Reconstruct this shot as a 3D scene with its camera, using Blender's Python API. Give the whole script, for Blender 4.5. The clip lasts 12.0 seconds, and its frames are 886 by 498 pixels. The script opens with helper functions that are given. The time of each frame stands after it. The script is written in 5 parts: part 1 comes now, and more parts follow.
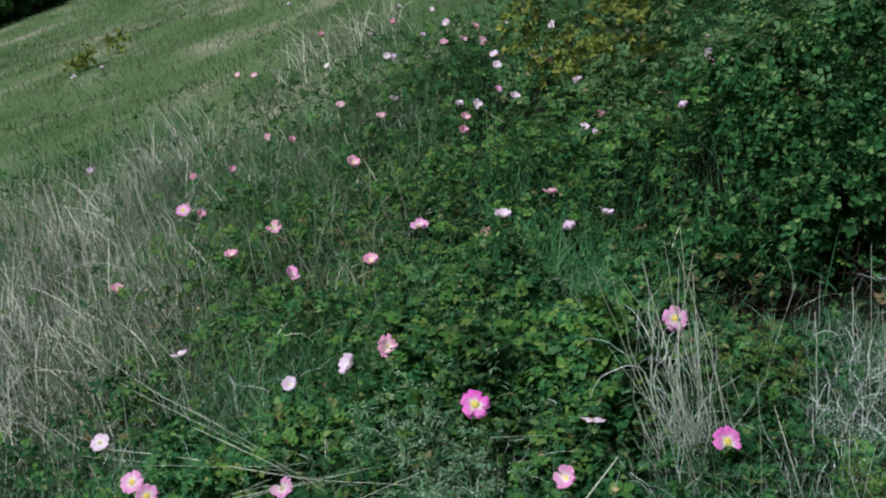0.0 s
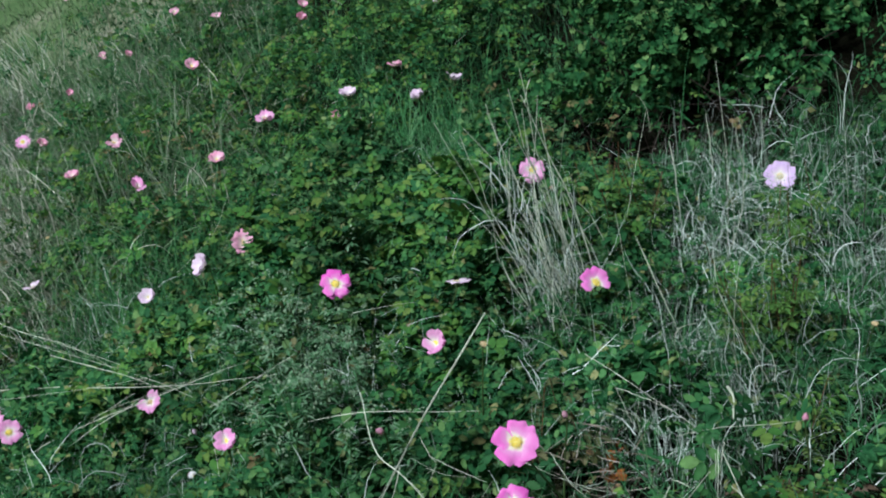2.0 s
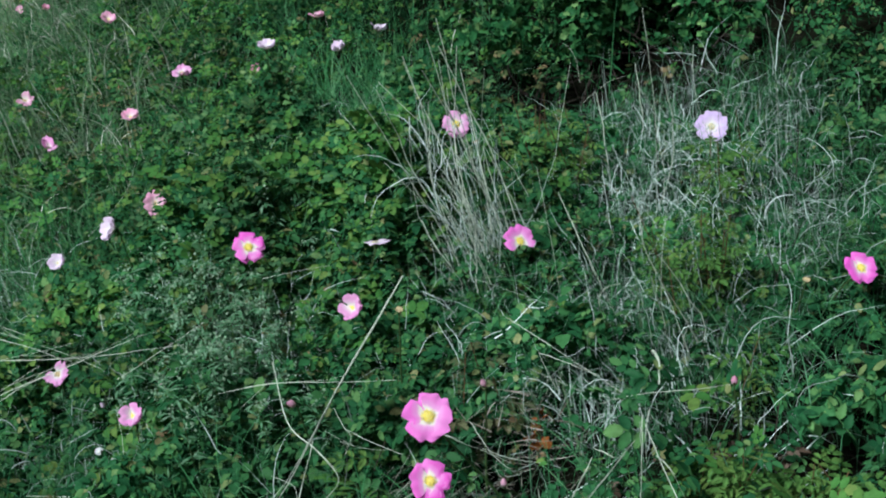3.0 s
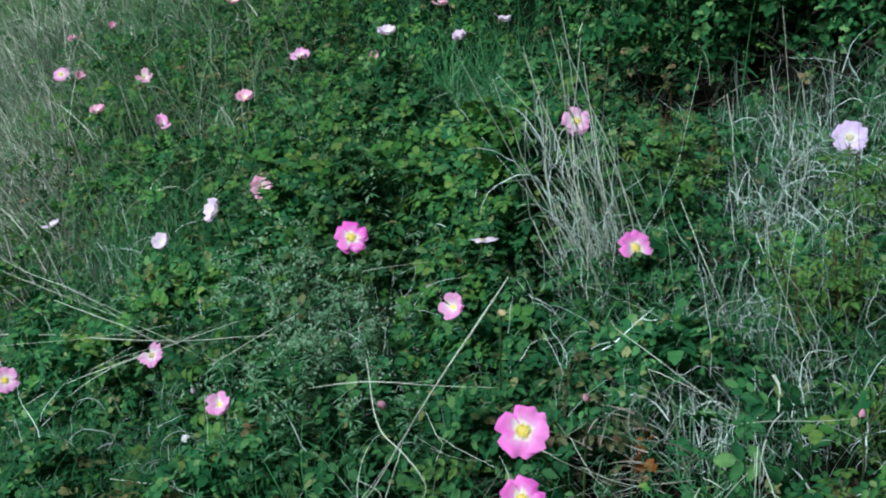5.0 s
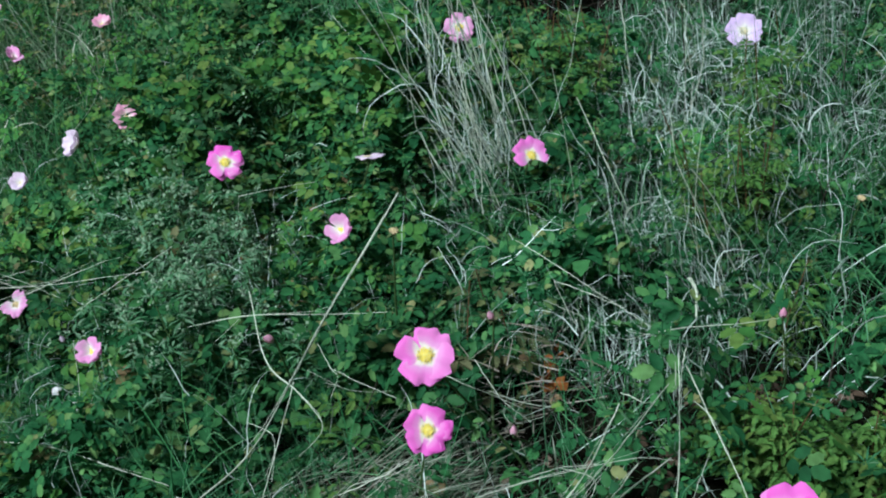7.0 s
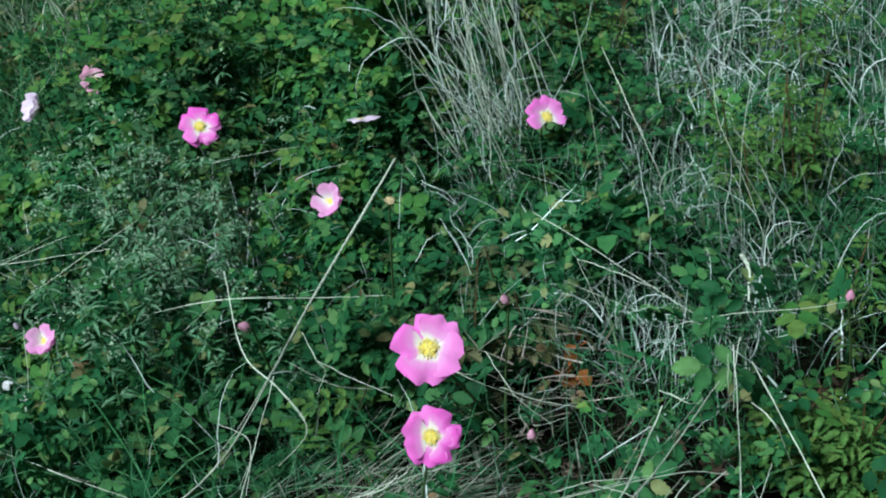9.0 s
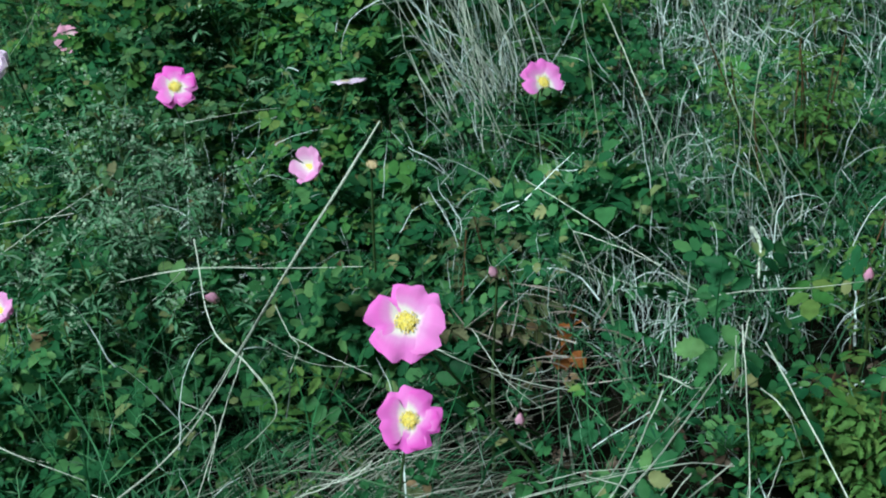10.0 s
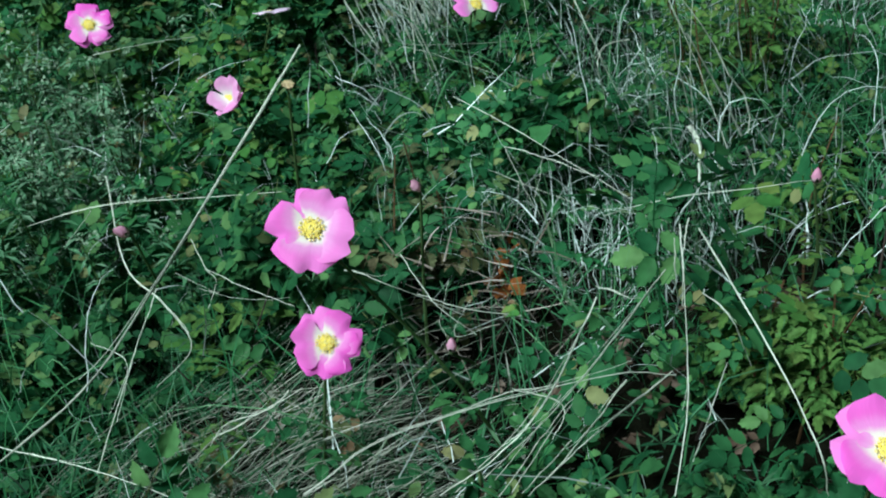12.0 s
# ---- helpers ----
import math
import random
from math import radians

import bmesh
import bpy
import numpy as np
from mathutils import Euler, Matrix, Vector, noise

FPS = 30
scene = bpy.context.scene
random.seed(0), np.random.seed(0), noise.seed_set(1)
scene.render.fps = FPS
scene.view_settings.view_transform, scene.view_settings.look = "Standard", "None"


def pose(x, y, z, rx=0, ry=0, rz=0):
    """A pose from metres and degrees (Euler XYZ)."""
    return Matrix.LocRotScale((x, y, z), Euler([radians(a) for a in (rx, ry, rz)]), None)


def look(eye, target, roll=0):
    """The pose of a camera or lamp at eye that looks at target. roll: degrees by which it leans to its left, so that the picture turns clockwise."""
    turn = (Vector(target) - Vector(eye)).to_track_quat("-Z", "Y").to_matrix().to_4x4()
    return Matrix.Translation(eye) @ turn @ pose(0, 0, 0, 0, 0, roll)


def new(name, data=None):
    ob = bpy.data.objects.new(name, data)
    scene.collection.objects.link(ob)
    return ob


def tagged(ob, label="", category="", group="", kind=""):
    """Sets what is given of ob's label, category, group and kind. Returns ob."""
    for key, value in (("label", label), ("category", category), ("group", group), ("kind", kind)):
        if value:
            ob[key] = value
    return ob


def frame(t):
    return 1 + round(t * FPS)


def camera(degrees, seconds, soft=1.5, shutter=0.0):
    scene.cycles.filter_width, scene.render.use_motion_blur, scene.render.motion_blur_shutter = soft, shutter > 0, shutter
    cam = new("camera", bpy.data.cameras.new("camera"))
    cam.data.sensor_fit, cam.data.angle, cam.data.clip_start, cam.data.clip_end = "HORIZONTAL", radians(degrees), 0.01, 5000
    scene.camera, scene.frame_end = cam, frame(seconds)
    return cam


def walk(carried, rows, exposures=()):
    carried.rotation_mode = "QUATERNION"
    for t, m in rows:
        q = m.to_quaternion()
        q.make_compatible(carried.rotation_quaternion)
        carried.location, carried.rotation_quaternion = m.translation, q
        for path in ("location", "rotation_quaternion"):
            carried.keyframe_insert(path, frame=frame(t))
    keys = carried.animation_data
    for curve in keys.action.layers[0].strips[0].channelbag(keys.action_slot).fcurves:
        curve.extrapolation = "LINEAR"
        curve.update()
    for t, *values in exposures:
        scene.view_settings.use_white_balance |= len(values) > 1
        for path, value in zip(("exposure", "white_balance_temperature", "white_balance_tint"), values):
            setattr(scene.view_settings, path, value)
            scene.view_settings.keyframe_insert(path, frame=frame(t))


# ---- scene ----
cam = camera(38.0, 12.0, soft=2.05)
PATH = [
    (0, (-0.0310, -0.5968, 1.2211), (0.0078, 1.3402, 0.7249), -2.85),
    (0.5, (-0.0186, -0.5700, 1.1860), (0.0417, 1.3553, 0.6476), -3.81),
    (1, (0.0040, -0.5674, 1.1509), (0.0842, 1.3456, 0.5729), -5.32),
    (1.5, (0.0219, -0.5495, 1.1369), (0.1540, 1.3461, 0.5128), -8.78),
    (2, (0.0309, -0.5200, 1.1280), (0.2268, 1.3595, 0.4728), -9.52),
    (2.5, (0.0616, -0.4512, 1.0980), (0.2834, 1.4019, 0.3791), -10.71),
    (2.7, (0.0752, -0.4410, 1.0994), (0.3225, 1.4046, 0.3698), -10.33),
    (4.3, (0.1008, -0.4164, 1.0865), (0.3269, 1.4246, 0.3384), -7.59),
    (4.5, (0.0997, -0.4038, 1.0748), (0.3091, 1.4386, 0.3252), -7.09),
    (5, (0.1103, -0.3442, 1.0619), (0.1930, 1.5229, 0.3498), -8.39),
    (5.5, (0.1096, -0.3070, 1.0585), (0.1173, 1.5675, 0.3610), -8.69),
    (6, (0.0907, -0.2620, 1.0227), (0.2347, 1.5750, 0.2452), -7.97),
    (6.5, (0.1092, -0.2521, 0.9988), (0.3390, 1.5492, 0.1607), -9.72),
    (7, (0.1134, -0.2307, 0.9936), (0.3480, 1.5727, 0.1611), -9.93),
    (7.2, (0.1110, -0.2225, 0.9881), (0.3438, 1.5772, 0.1472), -9.29),
    (8.8, (0.1274, -0.0643, 0.9126), (0.3594, 1.7316, 0.0636), -9.94),
    (9, (0.1293, -0.0442, 0.8987), (0.3611, 1.7480, 0.0417), -10.01),
    (9.5, (0.1379, -0.0080, 0.8764), (0.3736, 1.7789, 0.0095), -9.48),
    (10, (0.1472, 0.0318, 0.8454), (0.3789, 1.8125, -0.0352), -9.00),
    (10.5, (0.1515, 0.0682, 0.8102), (0.3801, 1.8435, -0.0820), -8.56),
    (11, (0.1611, 0.0788, 0.7906), (0.3879, 1.8560, -0.0984), -8.73),
    (11.5, (0.1744, 0.0705, 0.7815), (0.4288, 1.8474, -0.1006), -9.09),
    (12, (0.1814, 0.0663, 0.7616), (0.4496, 1.8259, -0.1504), -10.54),
]
walk(cam, [(t, look(e, g, r)) for t, e, g, r in PATH], [(0, -0.38, 6150, 20), (1.5, -0.28, 6050, 18), (2.5, -0.15, 5830, 11), (6, -0.12, 5680, 8), (12, -0.13, 5600, 3)])

# ---- world, sun and exposure ----
SUN_DIR = (radians(53), radians(232))  # elevation, rotation
world = bpy.data.worlds.new("World")
scene.world = world
world.use_nodes = True
wn = world.node_tree.nodes
sky = wn.new("ShaderNodeTexSky")
sky.sky_type, sky.sun_disc = "NISHITA", False
sky.sun_elevation, sky.sun_rotation = SUN_DIR
sky.air_density, sky.dust_density, sky.ozone_density = 1.0, 6.0, 1.0
wn["Background"].inputs["Strength"].default_value = 0.016
world.node_tree.links.new(sky.outputs["Color"], wn["Background"].inputs["Color"])
sun = new("sun", bpy.data.lights.new("sun", "SUN"))
sun.data.energy, sun.data.angle, sun.data.color = 4.8, radians(14), (0.98, 0.98, 0.95)
sun.matrix_world = look((-2.9, -0.6, 5.8), (0.4, 2.0, 0.3))


# ---- small tools ----
rng = np.random.default_rng(7)


def vnoise(x, y, size, seed=0):
    """Smooth value noise in 0..1 over the plan, with cells of the given size."""
    x, y = np.asarray(x, float) / size + 137.3 * (seed + 1), np.asarray(y, float) / size + 71.7 * (seed + 2)
    i, j = np.floor(x).astype(np.int64), np.floor(y).astype(np.int64)
    fx, fy = x - i, y - j
    fx, fy = fx * fx * (3 - 2 * fx), fy * fy * (3 - 2 * fy)

    def cell(a, b):
        h = (a * 374761393 + b * 668265263 + seed * 974711) & 0xFFFFFFFF
        h = ((h ^ (h >> 13)) * 1274126177) & 0xFFFFFFFF
        return ((h ^ (h >> 16)) & 0xFFFF) / 65535.0

    top = cell(i, j) * (1 - fx) + cell(i + 1, j) * fx
    low = cell(i, j + 1) * (1 - fx) + cell(i + 1, j + 1) * fx
    return top * (1 - fy) + low * fy


def soil(x, y):
    """Height of the bare ground: a hillside that falls to the left and rises ahead, with a low swell."""
    x, y = np.asarray(x, float), np.asarray(y, float)
    z = 0.231 * 30 * np.tanh(x / 30) + 0.105 * 40 * np.tanh(y / 40) - 0.04
    z = z - 0.14 * (1 - np.exp(-((x - 0.05) ** 2) / 0.5))
    far = np.clip((np.hypot(x, y) - 6) / 20, 0, 1)
    z = z + 0.05 * (vnoise(x, y, 0.5, 3) - 0.5) + 0.02 * (vnoise(x, y, 0.13, 4) - 0.5)
    return z + far * 1.2 * (vnoise(x, y, 9.0, 5) - 0.5)


def normed(v):
    return v / np.maximum(np.linalg.norm(v, axis=-1, keepdims=True), 1e-9)


def axes_of(along, normal):
    """Turns (n, 3, 3) whose columns are right, along and normal."""
    along = normed(along)
    right = normed(np.cross(along, normal))
    return np.stack([right, along, np.cross(right, along)], axis=-1)


def tri_mesh(name, verts, tris, mats, smooth=False, uvs=None, index=None):
    me = bpy.data.meshes.new(name)
    tris = np.asarray(tris, np.int32)
    me.vertices.add(len(verts))
    me.vertices.foreach_set("co", np.asarray(verts, np.float32).ravel())
    me.loops.add(tris.size)
    me.loops.foreach_set("vertex_index", tris.ravel())
    me.polygons.add(len(tris))
    me.polygons.foreach_set("loop_start", np.arange(0, tris.size, 3, dtype=np.int32))
    me.polygons.foreach_set("use_smooth", np.full(len(tris), smooth))
    for m in mats:
        me.materials.append(m)
    if index is not None:
        me.polygons.foreach_set("material_index", np.asarray(index, np.int32))
    if uvs is not None:
        layer = me.uv_layers.new(name="run")
        layer.data.foreach_set("uv", np.asarray(uvs, np.float32)[tris.ravel()].ravel())
    me.update(calc_edges=True)
    return me


def scattered(template, pos, turn, size):
    """Vertices and triangles of many copies of a small template."""
    tv, tf = template
    size = np.asarray(size)
    size = size[:, None, None] if size.ndim == 1 else size[:, None]
    v = np.einsum("nij,nkj->nki", turn, tv[None] * size) + pos[:, None]
    f = tf[None] + (np.arange(len(pos)) * len(tv))[:, None, None]
    return v.reshape(-1, 3), f.reshape(-1, 3)


def joined(pieces):
    verts, tris, count = [], [], 0
    for v, f in pieces:
        verts.append(v)
        tris.append(f + count)
        count += len(v)
    return np.concatenate(verts), np.concatenate(tris)


def stuff(name, pieces, mats, label, category, parent=None, smooth=False):
    v, f = joined(pieces)
    ob = new(name, tri_mesh(name, v, f, mats, smooth))
    if parent is not None:
        ob.parent = parent
    return tagged(ob, label, category if parent is None else "", kind="stuff")


def tube(points, radii, sides=5):
    """A tapered tube along points (k, 3): vertices and triangles."""
    p = np.asarray(points, float)
    r = np.broadcast_to(np.asarray(radii, float), len(p))
    way = normed(np.gradient(p, axis=0))
    ref = np.where(np.abs(way[:, 2:3]) > 0.9, [[1.0, 0, 0]], [[0, 0, 1.0]])
    a = normed(np.cross(way, ref))
    b = np.cross(way, a)
    w = np.linspace(0, 2 * np.pi, sides, endpoint=False)
    ring = p[:, None] + r[:, None, None] * (np.cos(w)[None, :, None] * a[:, None] + np.sin(w)[None, :, None] * b[:, None])
    v = ring.reshape(-1, 3)
    f = []
    for k in range(len(p) - 1):
        for s in range(sides):
            q, n = k * sides + s, k * sides + (s + 1) % sides
            f += [(q, n, n + sides), (q, n + sides, q + sides)]
    for s in range(1, sides - 1):
        f += [(0, s + 1, s), ((len(p) - 1) * sides, (len(p) - 1) * sides + s, (len(p) - 1) * sides + s + 1)]
    return v, np.array(f)


def smooth_line(points, count=14):
    """A Catmull-Rom line through a few points."""
    p = np.asarray(points, float)
    p = np.vstack([2 * p[0] - p[1], p, 2 * p[-1] - p[-2]])
    out = []
    for t in np.linspace(0, len(p) - 3 - 1e-6, count):
        k, u = int(t), t - int(t)
        a, b, c, d = p[k : k + 4]
        out.append(0.5 * (2 * b + (c - a) * u + (2 * a - 5 * b + 4 * c - d) * u * u + (3 * b - a - 3 * c + d) * u**3))
    return np.array(out)


def blades(base, azimuth, lean, bend, length, width, steps=4, wander=0.0, twist=None, tip=0.1):
    """Many curved grass blades as ribbons. lean and bend: angle from upright at the foot, and added up to the tip."""
    n = len(base)
    s = np.linspace(0, 1, steps + 1)
    tilt = lean[:, None] + bend[:, None] * s[None] ** 1.3
    turn = azimuth[:, None] + wander * np.cumsum(rng.normal(0, 1, (n, steps + 1)), axis=1) / np.sqrt(steps)
    if wander:
        tilt = tilt + 0.7 * wander * np.cumsum(rng.normal(0, 1, (n, steps + 1)), axis=1) / np.sqrt(steps)
    way = np.stack([np.sin(tilt) * np.cos(turn), np.sin(tilt) * np.sin(turn), np.cos(tilt)], -1)
    step = way * (length / steps)[:, None, None]
    p = base[:, None] + np.concatenate([np.zeros((n, 1, 3)), np.cumsum(step[:, :-1], axis=1)], axis=1)
    side0 = np.stack([-np.sin(turn), np.cos(turn), np.zeros_like(turn)], -1)
    roll = (rng.uniform(-1.2, 1.2, n) if twist is None else twist)[:, None, None] * np.ones((1, steps + 1, 1))
    side = np.cos(roll) * side0 + np.sin(roll) * np.cross(way, side0)
    w = 0.5 * width[:, None] * (1 - (1 - tip) * s[None] ** 1.6)
    v = np.stack([p - side * w[..., None], p + side * w[..., None]], axis=2).reshape(n, -1, 3)
    f = []
    for k in range(steps):
        a = 2 * k
        f += [(a, a + 1, a + 3), (a, a + 3, a + 2)]
    f = np.array(f)[None] + (np.arange(n) * 2 * (steps + 1))[:, None, None]
    return v.reshape(-1, 3), f.reshape(-1, 3)


CLEAR = []  # (place, way) of the open flowers: no leaf or blade grows across them


def clear_of_flowers(p, reach=0.1, radius=0.034):
    keep = np.ones(len(p), bool)
    for at, way in CLEAR:
        d = p - np.asarray(at)
        w = np.asarray(way) / np.linalg.norm(way)
        run = d @ w
        off = np.linalg.norm(d - np.clip(run, -0.01, reach)[:, None] * w, axis=1)
        keep &= off > radius
    return keep


def strewn(count, x0, x1, y0, y1, chance=None):
    """Random places on the plan; chance(x, y) in 0..1 thins them."""
    x, y = rng.uniform(x0, x1, count), rng.uniform(y0, y1, count)
    if chance is not None:
        keep = rng.random(count) < chance(x, y)
        x, y = x[keep], y[keep]
    return x, y


# ---- materials ----
def material(name):
    m = bpy.data.materials.new(name)
    m.use_nodes = True
    nt = m.node_tree
    return m, nt, nt.nodes["Principled BSDF"], nt.nodes["Material Output"]


def ramp_of(nt, stops, mode="LINEAR"):
    r = nt.nodes.new("ShaderNodeValToRGB")
    r.color_ramp.interpolation = mode
    els = r.color_ramp.elements
    while len(els) < len(stops):
        els.new(0.5)
    for e, (at, c) in zip(els, stops):
        e.position, e.color = at, (*c, 1)
    return r


def leafy(name, stops, rough=0.5, through_light=0.3, grain=90.0, single=False, bump=0.25, gloss=0.05, mottle=(0.5, 1.55)):
    """A leaf, blade or straw: colour by piece, mottled, with some light coming through it."""
    m, nt, bsdf, out = material(name)
    geo = nt.nodes.new("ShaderNodeObjectInfo" if single else "ShaderNodeNewGeometry")
    ramp = ramp_of(nt, stops)
    if single:  # differs from leaf to leaf, and a little between the leaflets of one
        isle = nt.nodes.new("ShaderNodeNewGeometry")
        blend = nt.nodes.new("ShaderNodeMix")
        blend.inputs["Factor"].default_value = 0.4
        nt.links.new(geo.outputs["Random"], blend.inputs["A"])
        nt.links.new(isle.outputs["Random Per Island"], blend.inputs["B"])
        nt.links.new(blend.outputs["Result"], ramp.inputs[0])
    else:
        nt.links.new(geo.outputs["Random Per Island"], ramp.inputs[0])
    co = nt.nodes.new("ShaderNodeTexCoord")
    n1 = nt.nodes.new("ShaderNodeTexNoise")
    n1.inputs["Scale"].default_value, n1.inputs["Detail"].default_value = grain, 4
    nt.links.new(co.outputs["Object"], n1.inputs["Vector"])
    n2 = nt.nodes.new("ShaderNodeTexNoise")
    n2.inputs["Scale"].default_value, n2.inputs["Detail"].default_value = 3.5, 3
    nt.links.new(co.outputs["Object"], n2.inputs["Vector"])
    add = nt.nodes.new("ShaderNodeMath")
    add.operation = "MULTIPLY_ADD"
    add.inputs[1].default_value = 0.5
    nt.links.new(n1.outputs["Fac"], add.inputs[0])
    nt.links.new(n2.outputs["Fac"], add.inputs[2])
    level = nt.nodes.new("ShaderNodeMapRange")
    level.inputs["From Min"].default_value, level.inputs["From Max"].default_value = 0.5, 1.0
    level.inputs["To Min"].default_value, level.inputs["To Max"].default_value = mottle
    nt.links.new(add.outputs[0], level.inputs["Value"])
    hsv = nt.nodes.new("ShaderNodeHueSaturation")
    nt.links.new(ramp.outputs["Color"], hsv.inputs["Color"])
    nt.links.new(level.outputs["Result"], hsv.inputs["Value"])
    nt.links.new(hsv.outputs["Color"], bsdf.inputs["Base Color"])
    bsdf.inputs["Roughness"].default_value = rough
    bsdf.inputs["Specular IOR Level"].default_value = gloss
    bp = nt.nodes.new("ShaderNodeBump")
    bp.inputs["Strength"].default_value, bp.inputs["Distance"].default_value = bump, 0.002
    nt.links.new(n1.outputs["Fac"], bp.inputs["Height"])
    nt.links.new(bp.outputs["Normal"], bsdf.inputs["Normal"])
    if through_light:
        tr = nt.nodes.new("ShaderNodeBsdfTranslucent")
        nt.links.new(hsv.outputs["Color"], tr.inputs["Color"])
        mix = nt.nodes.new("ShaderNodeMixShader")
        mix.inputs[0].default_value = through_light
        nt.links.new(bsdf.outputs[0], mix.inputs[1])
        nt.links.new(tr.outputs[0], mix.inputs[2])
        nt.links.new(mix.outputs[0], out.inputs["Surface"])
    return m


ROSE_STOPS = [(0.0, (0.016, 0.08, 0.03)), (0.4, (0.03, 0.125, 0.045)), (0.76, (0.06, 0.19, 0.06)), (0.94, (0.13, 0.28, 0.09)), (1.0, (0.25, 0.26, 0.11))]
M_ROSE = leafy("rose_leaf", ROSE_STOPS, 0.5, 0.24, gloss=0.06)
M_ROSE_ONE = leafy("rose_leaf_single", ROSE_STOPS[:3] + [(1.0, (0.1, 0.23, 0.075))], 0.5, 0.25, 13.0, single=True, gloss=0.06)
M_YOUNG = leafy("young_leaf", [(0.0, (0.06, 0.2, 0.045)), (0.6, (0.1, 0.25, 0.055)), (1.0, (0.17, 0.27, 0.065))], 0.5, 0.3, 120.0)
M_YOUNG_ONE = leafy("young_leaf_single", [(0.0, (0.06, 0.17, 0.04)), (0.6, (0.1, 0.21, 0.05)), (1.0, (0.17, 0.24, 0.06))], 0.5, 0.22, 12.0, single=True)
M_BUSH = leafy("bush_leaf", [(0.0, (0.012, 0.065, 0.021)), (0.5, (0.026, 0.108, 0.035)), (0.8, (0.064, 0.2, 0.06)), (1.0, (0.15, 0.28, 0.095))], 0.5, 0.12)
M_SLOPE = leafy("slope_leaf", [(0.0, (0.045, 0.13, 0.05)), (0.6, (0.085, 0.2, 0.08)), (0.92, (0.15, 0.28, 0.1)), (1.0, (0.24, 0.24, 0.12))], 0.55, 0.3)
M_SWARD = leafy("short_sward", [(0.0, (0.12, 0.19, 0.1)), (0.5, (0.16, 0.25, 0.13)), (0.85, (0.22, 0.28, 0.18)), (1.0, (0.36, 0.37, 0.3))], 0.7, 0.5, 6.0)
M_HERB = leafy("herb_leaf", [(0.0, (0.02, 0.09, 0.04)), (0.6, (0.045, 0.15, 0.065)), (1.0, (0.1, 0.2, 0.1))], 0.5, 0.15)
M_PALE = leafy("pale_herb_head", [(0.0, (0.22, 0.38, 0.22)), (1.0, (0.36, 0.5, 0.34))], 0.7, 0.15)
M_BED = leafy("bedstraw_leaf", [(0.0, (0.07, 0.2, 0.085)), (0.6, (0.13, 0.29, 0.15)), (1.0, (0.24, 0.4, 0.25))], 0.6, 0.15)
M_GRASS = leafy("green_grass", [(0.0, (0.015, 0.08, 0.03)), (0.5, (0.05, 0.19, 0.075)), (1.0, (0.13, 0.29, 0.16))], 0.45, 0.2)
M_MEADOW = leafy("meadow_grass", [(0.0, (0.11, 0.21, 0.1)), (0.5, (0.16, 0.28, 0.14)), (0.85, (0.27, 0.36, 0.24)), (1.0, (0.48, 0.51, 0.44))], 0.6, 0.25)
M_FRESH = leafy("fresh_grass", [(0.0, (0.03, 0.14, 0.05)), (0.6, (0.07, 0.25, 0.09)), (1.0, (0.17, 0.37, 0.17))], 0.45, 0.25)
M_STRAW = leafy("dry_straw", [(0.0, (0.15, 0.19, 0.16)), (0.3, (0.34, 0.42, 0.37)), (0.7, (0.58, 0.7, 0.64)), (1.0, (0.78, 0.9, 0.86))], 0.6, 0.12, 200.0)
M_HAY = leafy("slope_hay", [(0.0, (0.2, 0.22, 0.17)), (0.35, (0.4, 0.43, 0.34)), (0.7, (0.6, 0.63, 0.52)), (1.0, (0.82, 0.85, 0.74))], 0.6, 0.15, 200.0)
M_STRAW_ONE = leafy("dry_stalk", [(0.0, (0.37, 0.43, 0.33)), (1.0, (0.72, 0.8, 0.66))], 0.55, 0.0, 300.0, single=True)
M_OLIVE = leafy("olive_dry_grass", [(0.0, (0.14, 0.17, 0.12)), (0.6, (0.28, 0.32, 0.24)), (1.0, (0.52, 0.56, 0.47))], 0.6, 0.1, 200.0)
M_BEIGE = leafy("beige_straw", [(0.0, (0.1, 0.085, 0.065)), (0.6, (0.24, 0.22, 0.18)), (1.0, (0.5, 0.47, 0.4))], 0.7, 0.0, 200.0)
M_BROWN = leafy("brown_litter", [(0.0, (0.04, 0.03, 0.02)), (0.6, (0.09, 0.065, 0.045)), (1.0, (0.2, 0.16, 0.12))], 0.8, 0.0, 150.0)
# much darker than real straw: the shade in the gaps is in this colour
M_SHADED_LITTER = leafy("dead_litter", [(0.0, (0.006, 0.005, 0.004)), (0.6, (0.01, 0.009, 0.007)), (1.0, (0.022, 0.02, 0.015))], 0.8, 0.0, 150.0)
M_TWIG = leafy("woody_stem", [(0.0, (0.03, 0.026, 0.022)), (1.0, (0.07, 0.058, 0.048))], 0.75, 0.0, 200.0, single=True, bump=0.5)
M_STEM = leafy("green_stem", [(0.0, (0.06, 0.14, 0.045)), (1.0, (0.1, 0.15, 0.055))], 0.6, 0.0, 200.0, single=True)
M_CALYX = leafy("calyx", [(0.0, (0.07, 0.13, 0.05)), (1.0, (0.1, 0.15, 0.06))], 0.6, 0.0, 200.0, single=True)
M_RUST = leafy("rusty_leaf", [(0.0, (0.2, 0.07, 0.02)), (1.0, (0.36, 0.14, 0.04))], 0.7, 0.25)
M_ANTHER = leafy("yellow_anther", [(0.0, (0.99, 0.83, 0.12)), (1.0, (0.99, 0.93, 0.42))], 0.7, 0.12, mottle=(0.95, 1.05))
